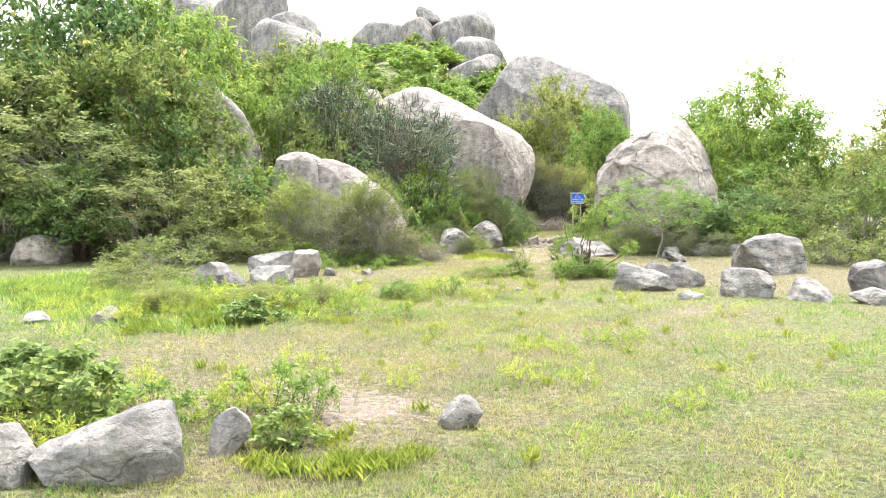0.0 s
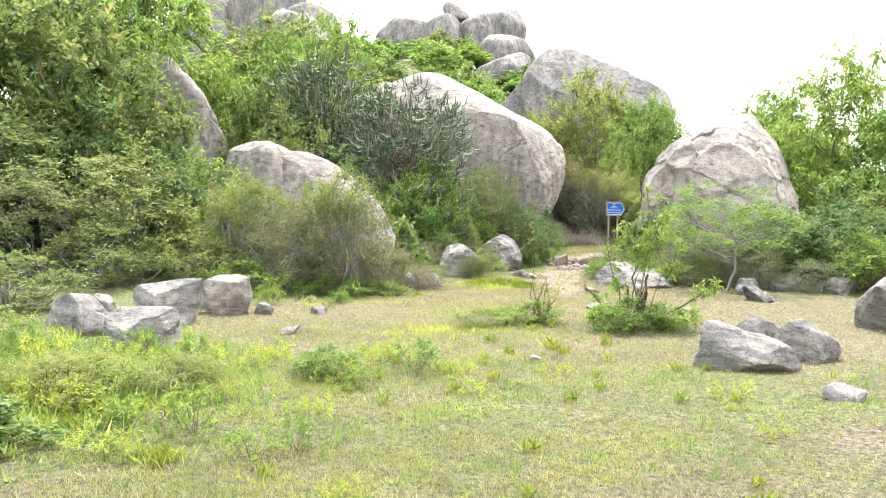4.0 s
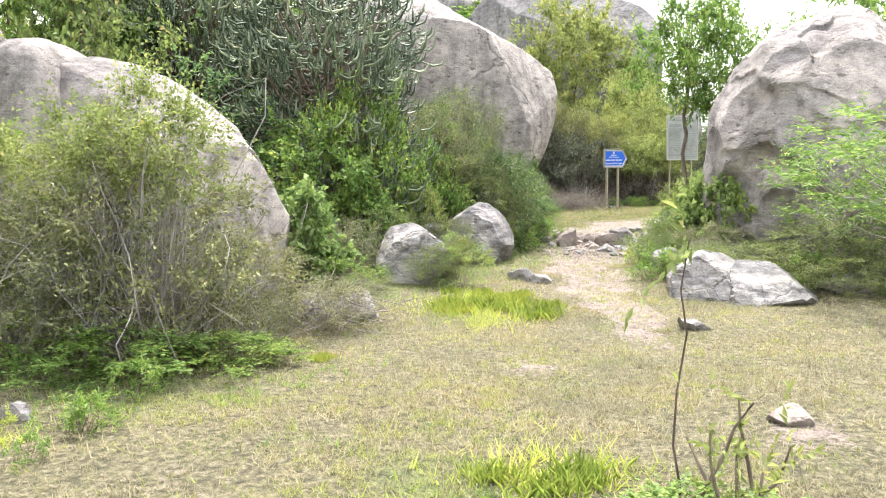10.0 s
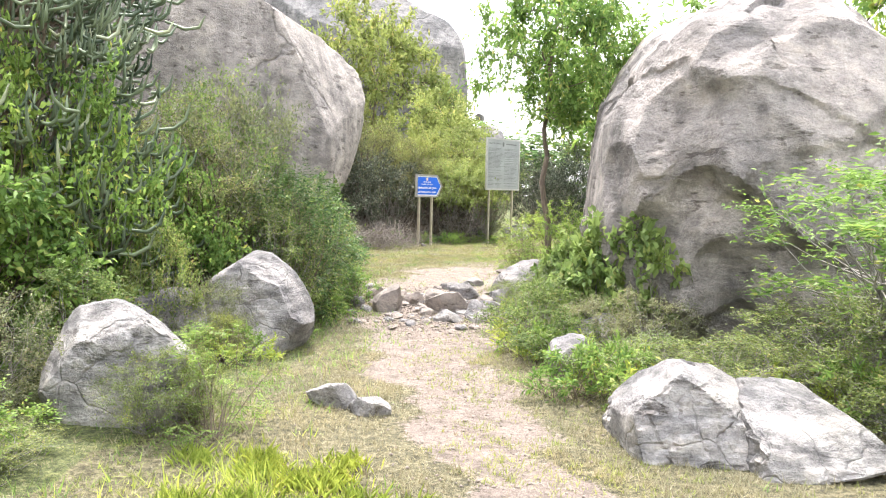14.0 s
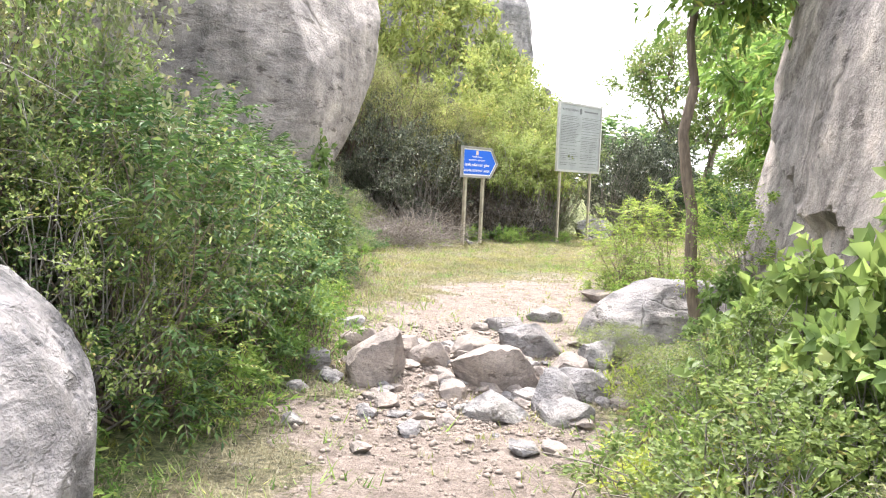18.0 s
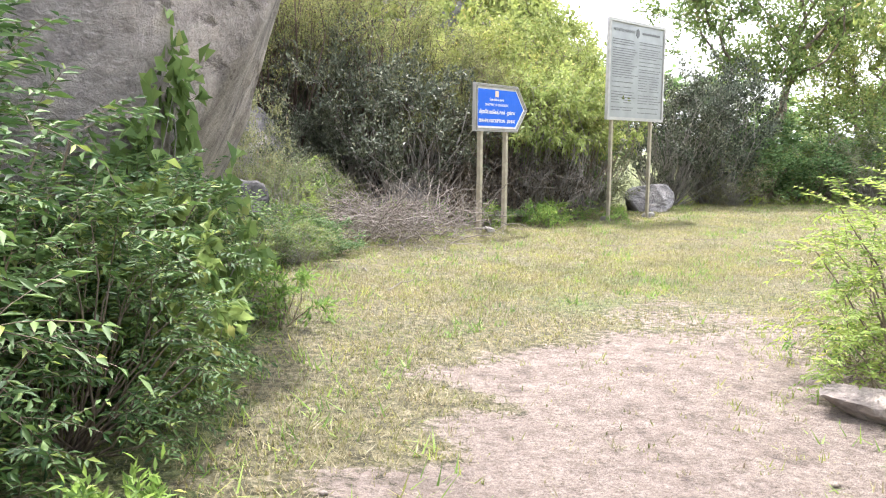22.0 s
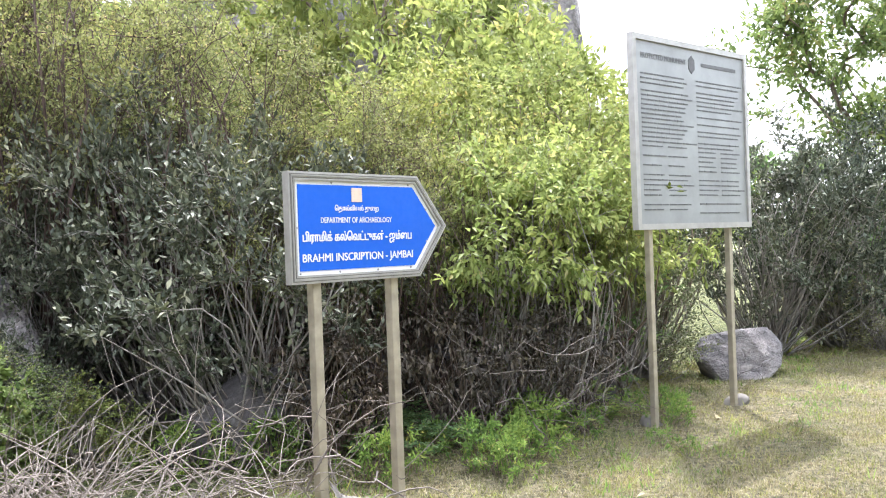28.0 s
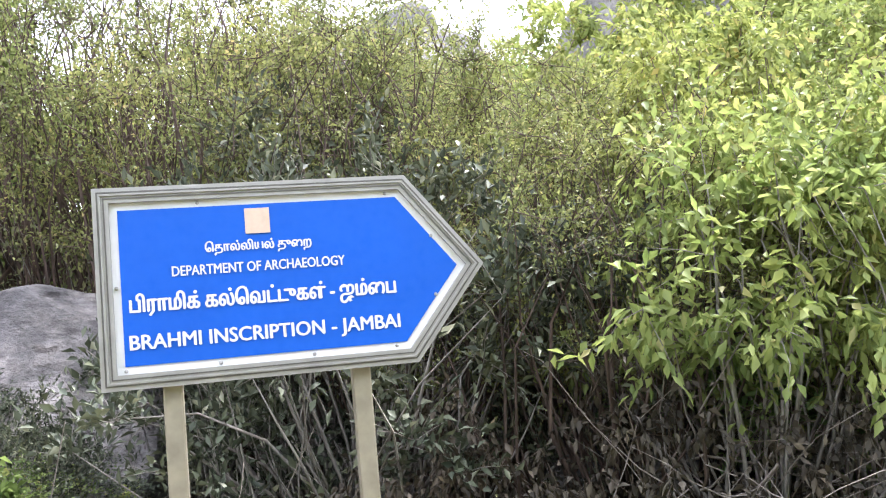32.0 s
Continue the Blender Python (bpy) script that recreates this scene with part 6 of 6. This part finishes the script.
for mat, n, s, text in ((L_LIME, 16000, 12, "bank of ankle-high lime-green weeds at the clearing edge"), (L_BRIGHT, 40000, 15, "bank of low green weeds at the clearing edge")):
    blades("weed_bank", n, mat, (-6.5, 2.5, -35.5, -25), 0.16, 0.011,
       lambda x, y: np.exp(-((y + 31.6 + 0.25 * x) / 1.6) ** 2) * smoothstep(2.2, -0.5, x) * (0.15 + 0.85 * patches(x, y, 13, 1.3, -1)), s, text, 6, 0.06)
LIME_SPOTS = ((0.45, -18.9, 0.5), (0.15, -18.2, 0.4), (0.7, -19.6, 0.3), (2.0, -23.9, 0.35), (1.7, -26.3, 0.5), (-1.2, -24.2, 0.12))
blades("lime_grass", 80000, L_LIME, (-2, 3.5, -28, -17), 0.13, 0.0062,
       lambda x, y: sum(np.exp(-((x - cx) ** 2 + (y - cy) ** 2) / r ** 2) for cx, cy, r in LIME_SPOTS) * (0.25 + 0.75 * patches(x, y, 19, 0.5, -1)) * 0.5, 14,
       "bright lime patch of lance-shaped wild grass", 3, 0.02)
blades("verge_grass", 30000, L_BRIGHT, (-6, 12, -42, 9.5), 0.12, 0.005,
       lambda x, y: np.exp(-(np.minimum(np.abs(x - along(LEFT_EDGE, y)), np.abs(along(RIGHT_EDGE, y) - x)) / 0.5) ** 2) * 0.9, 8,
       "longer green grass along the foot of shrubs", 6, 0.05)


def tuft_mesh(seed, n, length, width, spread_):
    rs = np.random.RandomState(seed)
    a = rs.uniform(0, 6.283, n)
    b0 = np.stack([rs.normal(0, spread_, n), rs.normal(0, spread_, n), np.zeros(n)], 1)
    d = np.stack([np.cos(a) * 0.36, np.sin(a) * 0.36, rs.uniform(0.6, 1.2, n)], 1) + rs.normal(0, 0.15, (n, 3))
    return leaves(rs, b0, d, length, width, 0.15, 0.3)


tufts = []
for s, (n, L, W, sp, mat, text) in enumerate(((130, 0.17, 0.007, 0.12, L_LIME, "bright lime tuft of lance-shaped grass"), (20, 0.14, 0.008, 0.035, L_LIME, "small lime weed sprout"),
                                             (150, 0.17, 0.005, 0.12, L_GRASS, "green tuft of wild grass"))):
    V, F = tuft_mesh(40 + s, n, L, W, sp)
    tufts.append((V, F, mat, text))
proto = [None] * 3


def tuft(k, x, y, s, rz):
    z = float(ground_z(np.array(x), np.array(y)))
    m = pose(x, y, z, 0, 0, rz) @ Matrix.Scale(s, 4)
    if proto[k] is None:
        V, F, mat, text = tufts[k]
        proto[k] = part_arrays("grass_tuft", V, F, mat)
        tagged(proto[k], text, "grass", "grass tufts")
        proto[k].matrix_basis = m
        return proto[k]
    return copy_thing(proto[k], m)


rng = random.Random(23)
for cx, cy, r, n, k, s in ((0.5, -18.9, 0.5, 5, 0, 0.9), (2.0, -23.9, 0.35, 3, 0, 0.7), (2.9, -25.3, 0.5, 6, 1, 1.0), (3.5, -26.7, 0.6, 6, 1, 1.0),
                         (4.4, -33.0, 2.2, 12, 1, 0.8), (5.2, -37.5, 1.6, 7, 1, 0.9), (6.6, -34.5, 1.6, 7, 1, 0.8), (0.0, -32.5, 1.3, 18, 0, 0.9), (-1.0, -31.0, 0.9, 10, 0, 0.9), (3.0, -36.3, 1.0, 8, 1, 0.9), (4.9, -38.8, 0.45, 7, 0, 0.6), (7.4, -32.0, 2.0, 6, 1, 0.8),
                         (5.6, -40.3, 1.0, 4, 2, 0.4), (2.5, -29.0, 1.2, 10, 1, 0.8), (0.3, -18.1, 0.6, 12, 0, 0.6), (-0.3, -21.6, 0.3, 2, 0, 0.5), (4.5, -28.6, 1.2, 8, 1, 0.8), (4.3, -38.0, 0.4, 5, 0, 0.6)):
    for _ in range(n):
        x, y = rng.gauss(cx, r * 0.6), rng.gauss(cy, r * 0.6)
        tuft(k, x, y, s * rng.uniform(0.6, 1.2), rng.uniform(0, 360))


# ---- half-bare shrub and sapling in the clearing ----
def stem_bush(name, x, y, stems, h, lean, mat, crown_n, leaf_mat, ll, lw, seed, label, low=0.55):
    rs = np.random.RandomState(seed)
    root = new(name)
    P, D = [], []
    for k in range(stems):
        a = rs.uniform(0, 6.283)
        tip = np.array([math.cos(a) * lean * rs.uniform(0.2, 1), math.sin(a) * lean * rs.uniform(0.2, 1), h * (rs.uniform(0.45, 1) if stems > 1 else 1)])
        ln = curve_line(rs, (rs.normal(0, 0.06), rs.normal(0, 0.06), -0.05), tip, 0.016 if stems > 1 else 0.007, 0.005 if stems > 1 else 0.0035, 0.12 if stems > 1 else 0.04, 7)
        V, F = tubes([ln], 5)
        part_arrays("stem", V, F, mat, root, True)
        for q in range(crown_n):
            t = rs.uniform(low, 1)
            p_ = np.array([np.interp(t, np.linspace(0, 1, 7), ln[:, j]) for j in range(3)])
            d = rs.normal(0, 1, 3) + (0, 0, 0.3)
            for w in range(9):
                P.append(p_ + d * 0.018 * w)
                D.append(d + rs.normal(0, 0.9, 3))
    V, F = leaves(rs, np.array(P), np.array(D), ll, lw, 0.2, 0.25)
    part_arrays("crown", V, F, leaf_mat, root)
    root.location = (x, y, float(ground_z(np.array(x), np.array(y))))
    return tagged(root, label, "shrub")


def cut_shrub(x, y, seed):
    """Old stump of stout dark stems, a few tall shoots with tufted leaves, and low side branches."""
    rs = np.random.RandomState(seed)
    root = new("shrub")
    P, D = [], []
    rows = [((rs.uniform(-0.16, 0.16), rs.uniform(-0.1, 0.1), rs.uniform(0.45, 0.8)), 0.024, 0.017, 0) for _ in range(7)]
    rows += [((0.10, 0.0, 2.05), 0.024, 0.006, 15), ((0.42, 0.1, 1.8), 0.016, 0.005, 11), ((-0.22, 0.15, 1.65), 0.014, 0.005, 10), ((0.68, -0.1, 1.45), 0.013, 0.005, 10), ((-0.45, 0.0, 1.2), 0.012, 0.005, 8), ((0.25, 0.3, 1.5), 0.012, 0.005, 8)]
    rows += [((-0.75, -0.1, 0.62), 0.014, 0.006, 3), ((1.15, -0.15, 0.72), 0.015, 0.005, 8), ((0.85, -0.35, 0.3), 0.012, 0.005, 6), ((-0.55, -0.4, 0.35), 0.011, 0.005, 6)]
    for tip, r0, r1, tufts_ in rows:
        ln = curve_line(rs, (rs.normal(0, 0.07), rs.normal(0, 0.07), -0.05), tip, r0, r1, 0.13, 8)
        V, F = tubes([ln], 6)
        part_arrays("stem", V, F, M_DARKSTEM if tufts_ < 10 else M_BARK, root, True)
        for q in range(tufts_):
            t = rs.uniform(0.55, 1.0)
            p_ = np.array([np.interp(t, np.linspace(0, 1, 8), ln[:, j]) for j in range(3)])
            d = rs.normal(0, 1, 3) * (1, 1, 0.5) + (0, 0, 0.15)
            d /= np.linalg.norm(d)
            L = rs.uniform(0.10, 0.34)
            twig = p_ + d * L * np.linspace(0, 1, 7)[:, None] - np.array([0, 0, 0.25]) * L * (np.linspace(0, 1, 7)[:, None]) ** 2
            for w in range(7):
                for _ in range(3):
                    P.append(twig[w] + rs.normal(0, 0.015, 3))
                    D.append(d * 0.6 + rs.normal(0, 0.6, 3) - (0, 0, 0.45))
    V, F = leaves(rs, np.array(P), np.array(D), 0.085, 0.03, 0.2, 0.25)
    part_arrays("crown", V, F, L_SPRIG, root, False)
    root.location = (x, y, float(ground_z(np.array(x), np.array(y))))
    return tagged(root, "half-bare shrub with dark stems and yellow-green leaves", "shrub")


cut_shrub(4.25, -24.6, 4)
stem_bush("shrub", 2.85, -24.7, 7, 0.7, 0.3, M_BARK, 4, L_YELLOW, 0.06, 0.024, 5, "low twiggy weed with dark upright stems", 0.2)
stem_bush("sapling", 2.67, -24.45, 1, 1.30, 0.04, M_DARKSTEM, 3, L_YELLOW, 0.075, 0.024, 12, "thin bare sapling with a leaf rosette", 0.97)


# ---- dead brushwood below the sign ----
def brush_heap(x, y, n, r, h, seed, label):
    rs = np.random.RandomState(seed)
    lines = []
    for k in range(n):
        a = rs.uniform(0, 6.283)
        s = np.array([rs.normal(0, r * 0.45), rs.normal(0, r * 0.45), rs.uniform(0, h * 0.5)])
        L = rs.uniform(0.25, 0.9) * r
        e = s + np.array([math.cos(a) * L, math.sin(a) * L, rs.normal(0.1, 0.3) * h])
        e[2] = max(0.01, min(h * 1.1, e[2]))
        lines.append(curve_line(rs, s, e, rs.choice((0.002, 0.003, 0.004, 0.007)), 0.0015, 0.25, 6))
    V, F = tubes(lines, 4)
    ob = part_arrays("brushwood", V, F, M_DRYTWIG, None, True)
    ob.location = (x, y, float(ground_z(np.array(x), np.array(y))))
    return tagged(ob, label, "brushwood", kind="stuff")


brush_heap(-0.95, -0.95, 700, 0.98, 0.85, 2, "heap of dead grey thorn branches beside the sign")
brush_heap(-0.15, 0.25, 90, 0.7, 1.1, 3, "dead thorn branches leaning on sign posts")
brush_heap(-1.0, -20.1, 220, 0.8, 0.55, 4, "dead twigs over stones at the bush edge")
brush_heap(0.9, 2.6, 170, 0.9, 1.6, 6, "dry brown vine stems tangled in the hedge")
brush_heap(2.35, -13.3, 80, 0.8, 0.6, 5, "dead stalks under leafy plants")
for k, (x, y, a, L) in enumerate(((-0.75, -3.4, 115, 0.8), (-1.1, -2.9, 140, 1.1), (1.6, -0.9, 20, 0.4), (-0.4, -4.4, 60, 0.5), (2.6, -0.2, 10, 0.5), (-0.6, -2.0, 100, 0.9))):
    rs = np.random.RandomState(90 + k)
    V, F = tubes([curve_line(rs, (0, 0, 0.015), (L, 0, 0.02), 0.006, 0.003, 0.08, 7)], 5)
    st = part_arrays("stick", V, F, M_DRYTWIG, None, True)
    st.matrix_basis = pose(x, y, float(ground_z(np.array(x), np.array(y))), 0, 0, a)
    tagged(st, "fallen dry stick on short grass", "stick")


# ---- signs ----
def outline_prism(bm, pts, y0, y1):
    """A flat plate with the outline pts (x, z) between depths y0 and y1."""
    f = [bm.verts.new((x, y0, z)) for x, z in pts]
    k = [bm.verts.new((x, y1, z)) for x, z in pts]
    bm.faces.new(f)
    bm.faces.new(k[::-1])
    for i in range(len(pts)):
        j = (i + 1) % len(pts)
        bm.faces.new((f[j], f[i], k[i], k[j]))
    bmesh.ops.recalc_face_normals(bm, faces=bm.faces)


def outline_ring(bm, outer, inner, y0, y1):
    """A border between two outlines of the same number of corners."""
    rows = [[bm.verts.new((x, y, z)) for x, z in pts] for pts, y in ((outer, y1), (outer, y0), (inner, y0), (inner, y1))]
    n = len(outer)
    for a in range(4):
        b_ = (a + 1) % 4
        for i in range(n):
            j = (i + 1) % n
            bm.faces.new((rows[a][i], rows[a][j], rows[b_][j], rows[b_][i]))
    bmesh.ops.recalc_face_normals(bm, faces=bm.faces)


def inset(pts, d):
    """The outline drawn in by d."""
    n, out = len(pts), []
    for i in range(n):
        p0, p1, p2 = Vector(pts[i - 1]), Vector(pts[i]), Vector(pts[(i + 1) % n])
        e1, e2 = (p1 - p0).normalized(), (p2 - p1).normalized()
        n1, n2 = Vector((-e1.y, e1.x)), Vector((-e2.y, e2.x))
        m = (n1 + n2).normalized()
        out.append(tuple(p1 + m * (d / max(0.3, m.dot(n1)))))
    return out


def lettering(name, text, width, height, x, z, y, mat, parent):
    """Flat letters fitted into a line of that width and height; x, z is the middle of the line."""
    cu = bpy.data.curves.new(name, "FONT")
    cu.body, cu.align_x, cu.resolution_u, cu.offset = text, "CENTER", 3, 0.0
    tmp = bpy.data.objects.new(name, cu)
    me = bpy.data.meshes.new_from_object(tmp)
    bpy.data.objects.remove(tmp)
    co = np.zeros(len(me.vertices) * 3)
    me.vertices.foreach_get("co", co)
    co = co.reshape(-1, 3)
    lo, hi = co.min(0), co.max(0)
    s = (co - (lo + hi) / 2) / np.maximum(hi - lo, 1e-6)
    flat_ = np.stack([x + s[:, 0] * width, 0 * s[:, 0] + y, z + s[:, 1] * height], 1)
    tris = np.array([[poly.vertices[0], poly.vertices[i], poly.vertices[i + 1]] for poly in me.polygons for i in range(1, len(poly.vertices) - 1)])
    bpy.data.meshes.remove(me)
    g = height * 0.03
    V = np.concatenate([flat_ + (dx * g, -0.0003 * k, dz * g) for k, (dx, dz) in enumerate(((-1, 0), (1, 0), (0, 0.6), (0, -0.6)))])
    return part_arrays(name, V, np.concatenate([tris + k * len(flat_) for k in range(4)]), mat, parent)


def post(parent, x, y, z0, z1, w, mat):
    bm = bmesh.new()
    box(bm, x, y, (z0 + z1) / 2, w, w, z1 - z0, 0.006)
    return part("post", bm, mat, parent)


ang = 56.8
sign = new("signboard")
W, WT, Z0, Z1 = 1.185, 0.945, 1.32, 1.92
arrow = [(0, Z0), (WT, Z0), (W, (Z0 + Z1) / 2), (WT, Z1), (0, Z1)]
bm = bmesh.new()
outline_ring(bm, arrow, inset(arrow, 0.045), -0.02, 0.03)
sign_frame = part("frame", bm, M_STEEL, sign, "brushed steel arrow-shaped frame")
bm = bmesh.new()
outline_ring(bm, inset(arrow, 0.018), inset(arrow, 0.024), -0.026, -0.018)
part("frame_rib", bm, M_STEEL, sign_frame)
# thin dark rings on the frame face, recess shade given by colour only
for d in (0.012, 0.030):
    bm = bmesh.new()
    outline_ring(bm, inset(arrow, d), inset(arrow, d + 0.004), -0.0225, -0.018)
    part("recess_strip", bm, M_RECESS_SHADE, sign_frame, "dark raised strip painting recess shade on the frame")
bm = bmesh.new()
outline_prism(bm, inset(arrow, 0.044), -0.004, 0.02)
part("white_border", bm, M_WHITE, sign, "white painted margin")
bm = bmesh.new()
outline_prism(bm, inset(arrow, 0.068), -0.008, 0.0)
sign_panel = part("panel", bm, M_BLUE, sign, "bright blue enamel panel")
bm = bmesh.new()
box(bm, 0.475, -0.010, 1.80, 0.075, 0.006, 0.078)
part("emblem", bm, M_EMBLEM, sign_panel, "plain beige square emblem")
lettering("lettering", "\u0ba4\u0bca\u0bb2\u0bcd\u0bb2\u0bbf\u0baf\u0bb2\u0bcd \u0ba4\u0bc1\u0bb1\u0bc8".replace("\u0ba4\u0bca", "\u0bc6\u0ba4\u0bbe").replace("\u0bb1\u0bc8", "\u0bc8\u0bb1"), 0.32, 0.044, 0.475, 1.722, -0.0115, M_WHITE, sign_panel)
lettering("lettering", "DEPARTMENT OF ARCHAEOLOGY", 0.52, 0.030, 0.475, 1.660, -0.0115, M_WHITE, sign_panel)
lettering("lettering", "\u0baa\u0bbf\u0bb0\u0bbe\u0bae\u0bbf\u0b95\u0bcd \u0b95\u0bb2\u0bcd\u0bc6\u0bb5\u0b9f\u0bcd\u0b9f\u0bc1\u0b95\u0bb3\u0bcd - \u0b9c\u0bae\u0bcd\u0bc8\u0baa", 0.80, 0.075, 0.49, 1.563, -0.0115, M_WHITE, sign_panel)
lettering("lettering", "BRAHMI INSCRIPTION - JAMBAI", 0.81, 0.056, 0.49, 1.450, -0.0115, M_WHITE, sign_panel)
for x, z in ((0.07, 1.375), (0.34, 1.375), (0.62, 1.375), (0.88, 1.378), (0.055, 1.62), (0.3, 1.865), (0.88, 1.865), (1.02, 1.53), (1.02, 1.72)):
    bm = bmesh.new()
    bmesh.ops.create_uvsphere(bm, u_segments=8, v_segments=5, radius=0.006, matrix=Matrix.Translation((x, -0.008, z)))
    part("rivet", bm, M_STEEL, sign_frame)
post(sign, 0.195, 0.045, -0.15, 1.75, 0.058, M_POST)
post(sign, 0.765, 0.045, -0.15, 1.75, 0.058, M_POST)
sign.matrix_basis = pose(0, 0, 0, 0, 0, ang)
tagged(sign, "blue arrow-shaped direction sign on two steel posts", "sign")

board = new("notice_board")
BW, B0, B1 = 1.62, 1.56, 3.08
rect = [(0, B0), (BW, B0), (BW, B1), (0, B1)]
bm = bmesh.new()
outline_ring(bm, rect, inset(rect, 0.045), -0.02, 0.035)
part("frame", bm, M_STEEL, board, "square steel tube frame")
bm = bmesh.new()
outline_prism(bm, inset(rect, 0.044), -0.002, 0.02)
board_panel = part("panel", bm, M_PLATE, board, "etched grey steel plate")
lettering("lettering", "PROTECTED MONUMENT", 0.60, 0.042, 0.42, B1 - 0.16, -0.005, M_ETCH, board_panel)
bm = bmesh.new()
outline_prism(bm, [(0.80 + 0.05 * math.sin(q * 1.047), B1 - 0.17 + 0.075 * math.cos(q * 1.047)) for q in range(6, 0, -1)], -0.006, 0.0)
part("emblem", bm, M_ETCH, board_panel, "dark crest shape")
rng = random.Random(4)
bm = bmesh.new()
box(bm, 1.2, -0.004, B1 - 0.16, 0.52, 0.004, 0.03)
part("text_line", bm, M_ETCH, board_panel)
for column in (0.11, 0.86):
    z = B1 - 0.30
    while z > B0 + 0.12:
        para = z < B1 - 0.86
        wide = rng.uniform(0.5, 0.64) if not para else rng.uniform(0.2, 0.27)
        for x0 in ((column,) if not para else (column, column + 0.33)):
            x = x0
            bm = bmesh.new()
            while x < x0 + wide:
                w = rng.uniform(0.03, 0.1)
                box(bm, x + w / 2, -0.004, z, w, 0.004, 0.010)
                x += w + 0.012
            part("text_line", bm, M_ETCH, board_panel)
        z -= rng.choice((0.036, 0.036, 0.036, 0.06)) if not para else rng.choice((0.04, 0.04, 0.075))
post(board, 0.24, 0.07, -0.15, 3.0, 0.05, M_POST)
post(board, 1.38, 0.07, -0.15, 3.0, 0.05, M_POST)
board.matrix_basis = pose(1.865, 2.50, 0, 0, 0, 51)
tagged(board, "tall etched steel notice board on two posts", "notice board")
for x, y, s in ((1.95, 2.85, 5), (2.68, 3.68, 6)):
    rock("footing", x, y, 0.21, 0.17, 0.045, 20 * s, M_CONC, 400 + s, 0.2, 5, 3, 0.1, 0, "rough cement footing round a post", "footing")
rock("footing", 0.22, 0.42, 0.45, 0.2, 0.04, 57, M_CONC, 410, 0.2, 5, 3, 0.1, 0, "rough cement footing below the sign posts", "footing")
for k, (x, y, rz) in enumerate(((1.75, 0.7, 20), (2.45, 2.95, 80), (-1.5, -1.2, 40), (2.9, 4.6, 60))):
    rs = np.random.RandomState(k)
    V, F = leaves(rs, np.zeros((1, 3)), np.array([[1.0, 0, 0.15]]), 0.13, 0.07, 0.2, 0.1)
    lf = part_arrays("fallen_leaf", V, F, L_DRY)
    lf.matrix_basis = pose(x, y, float(ground_z(np.array(x), np.array(y))) + 0.02, 0, 0, rz)
    tagged(lf, "curled dry leaf on short grass", "leaf")
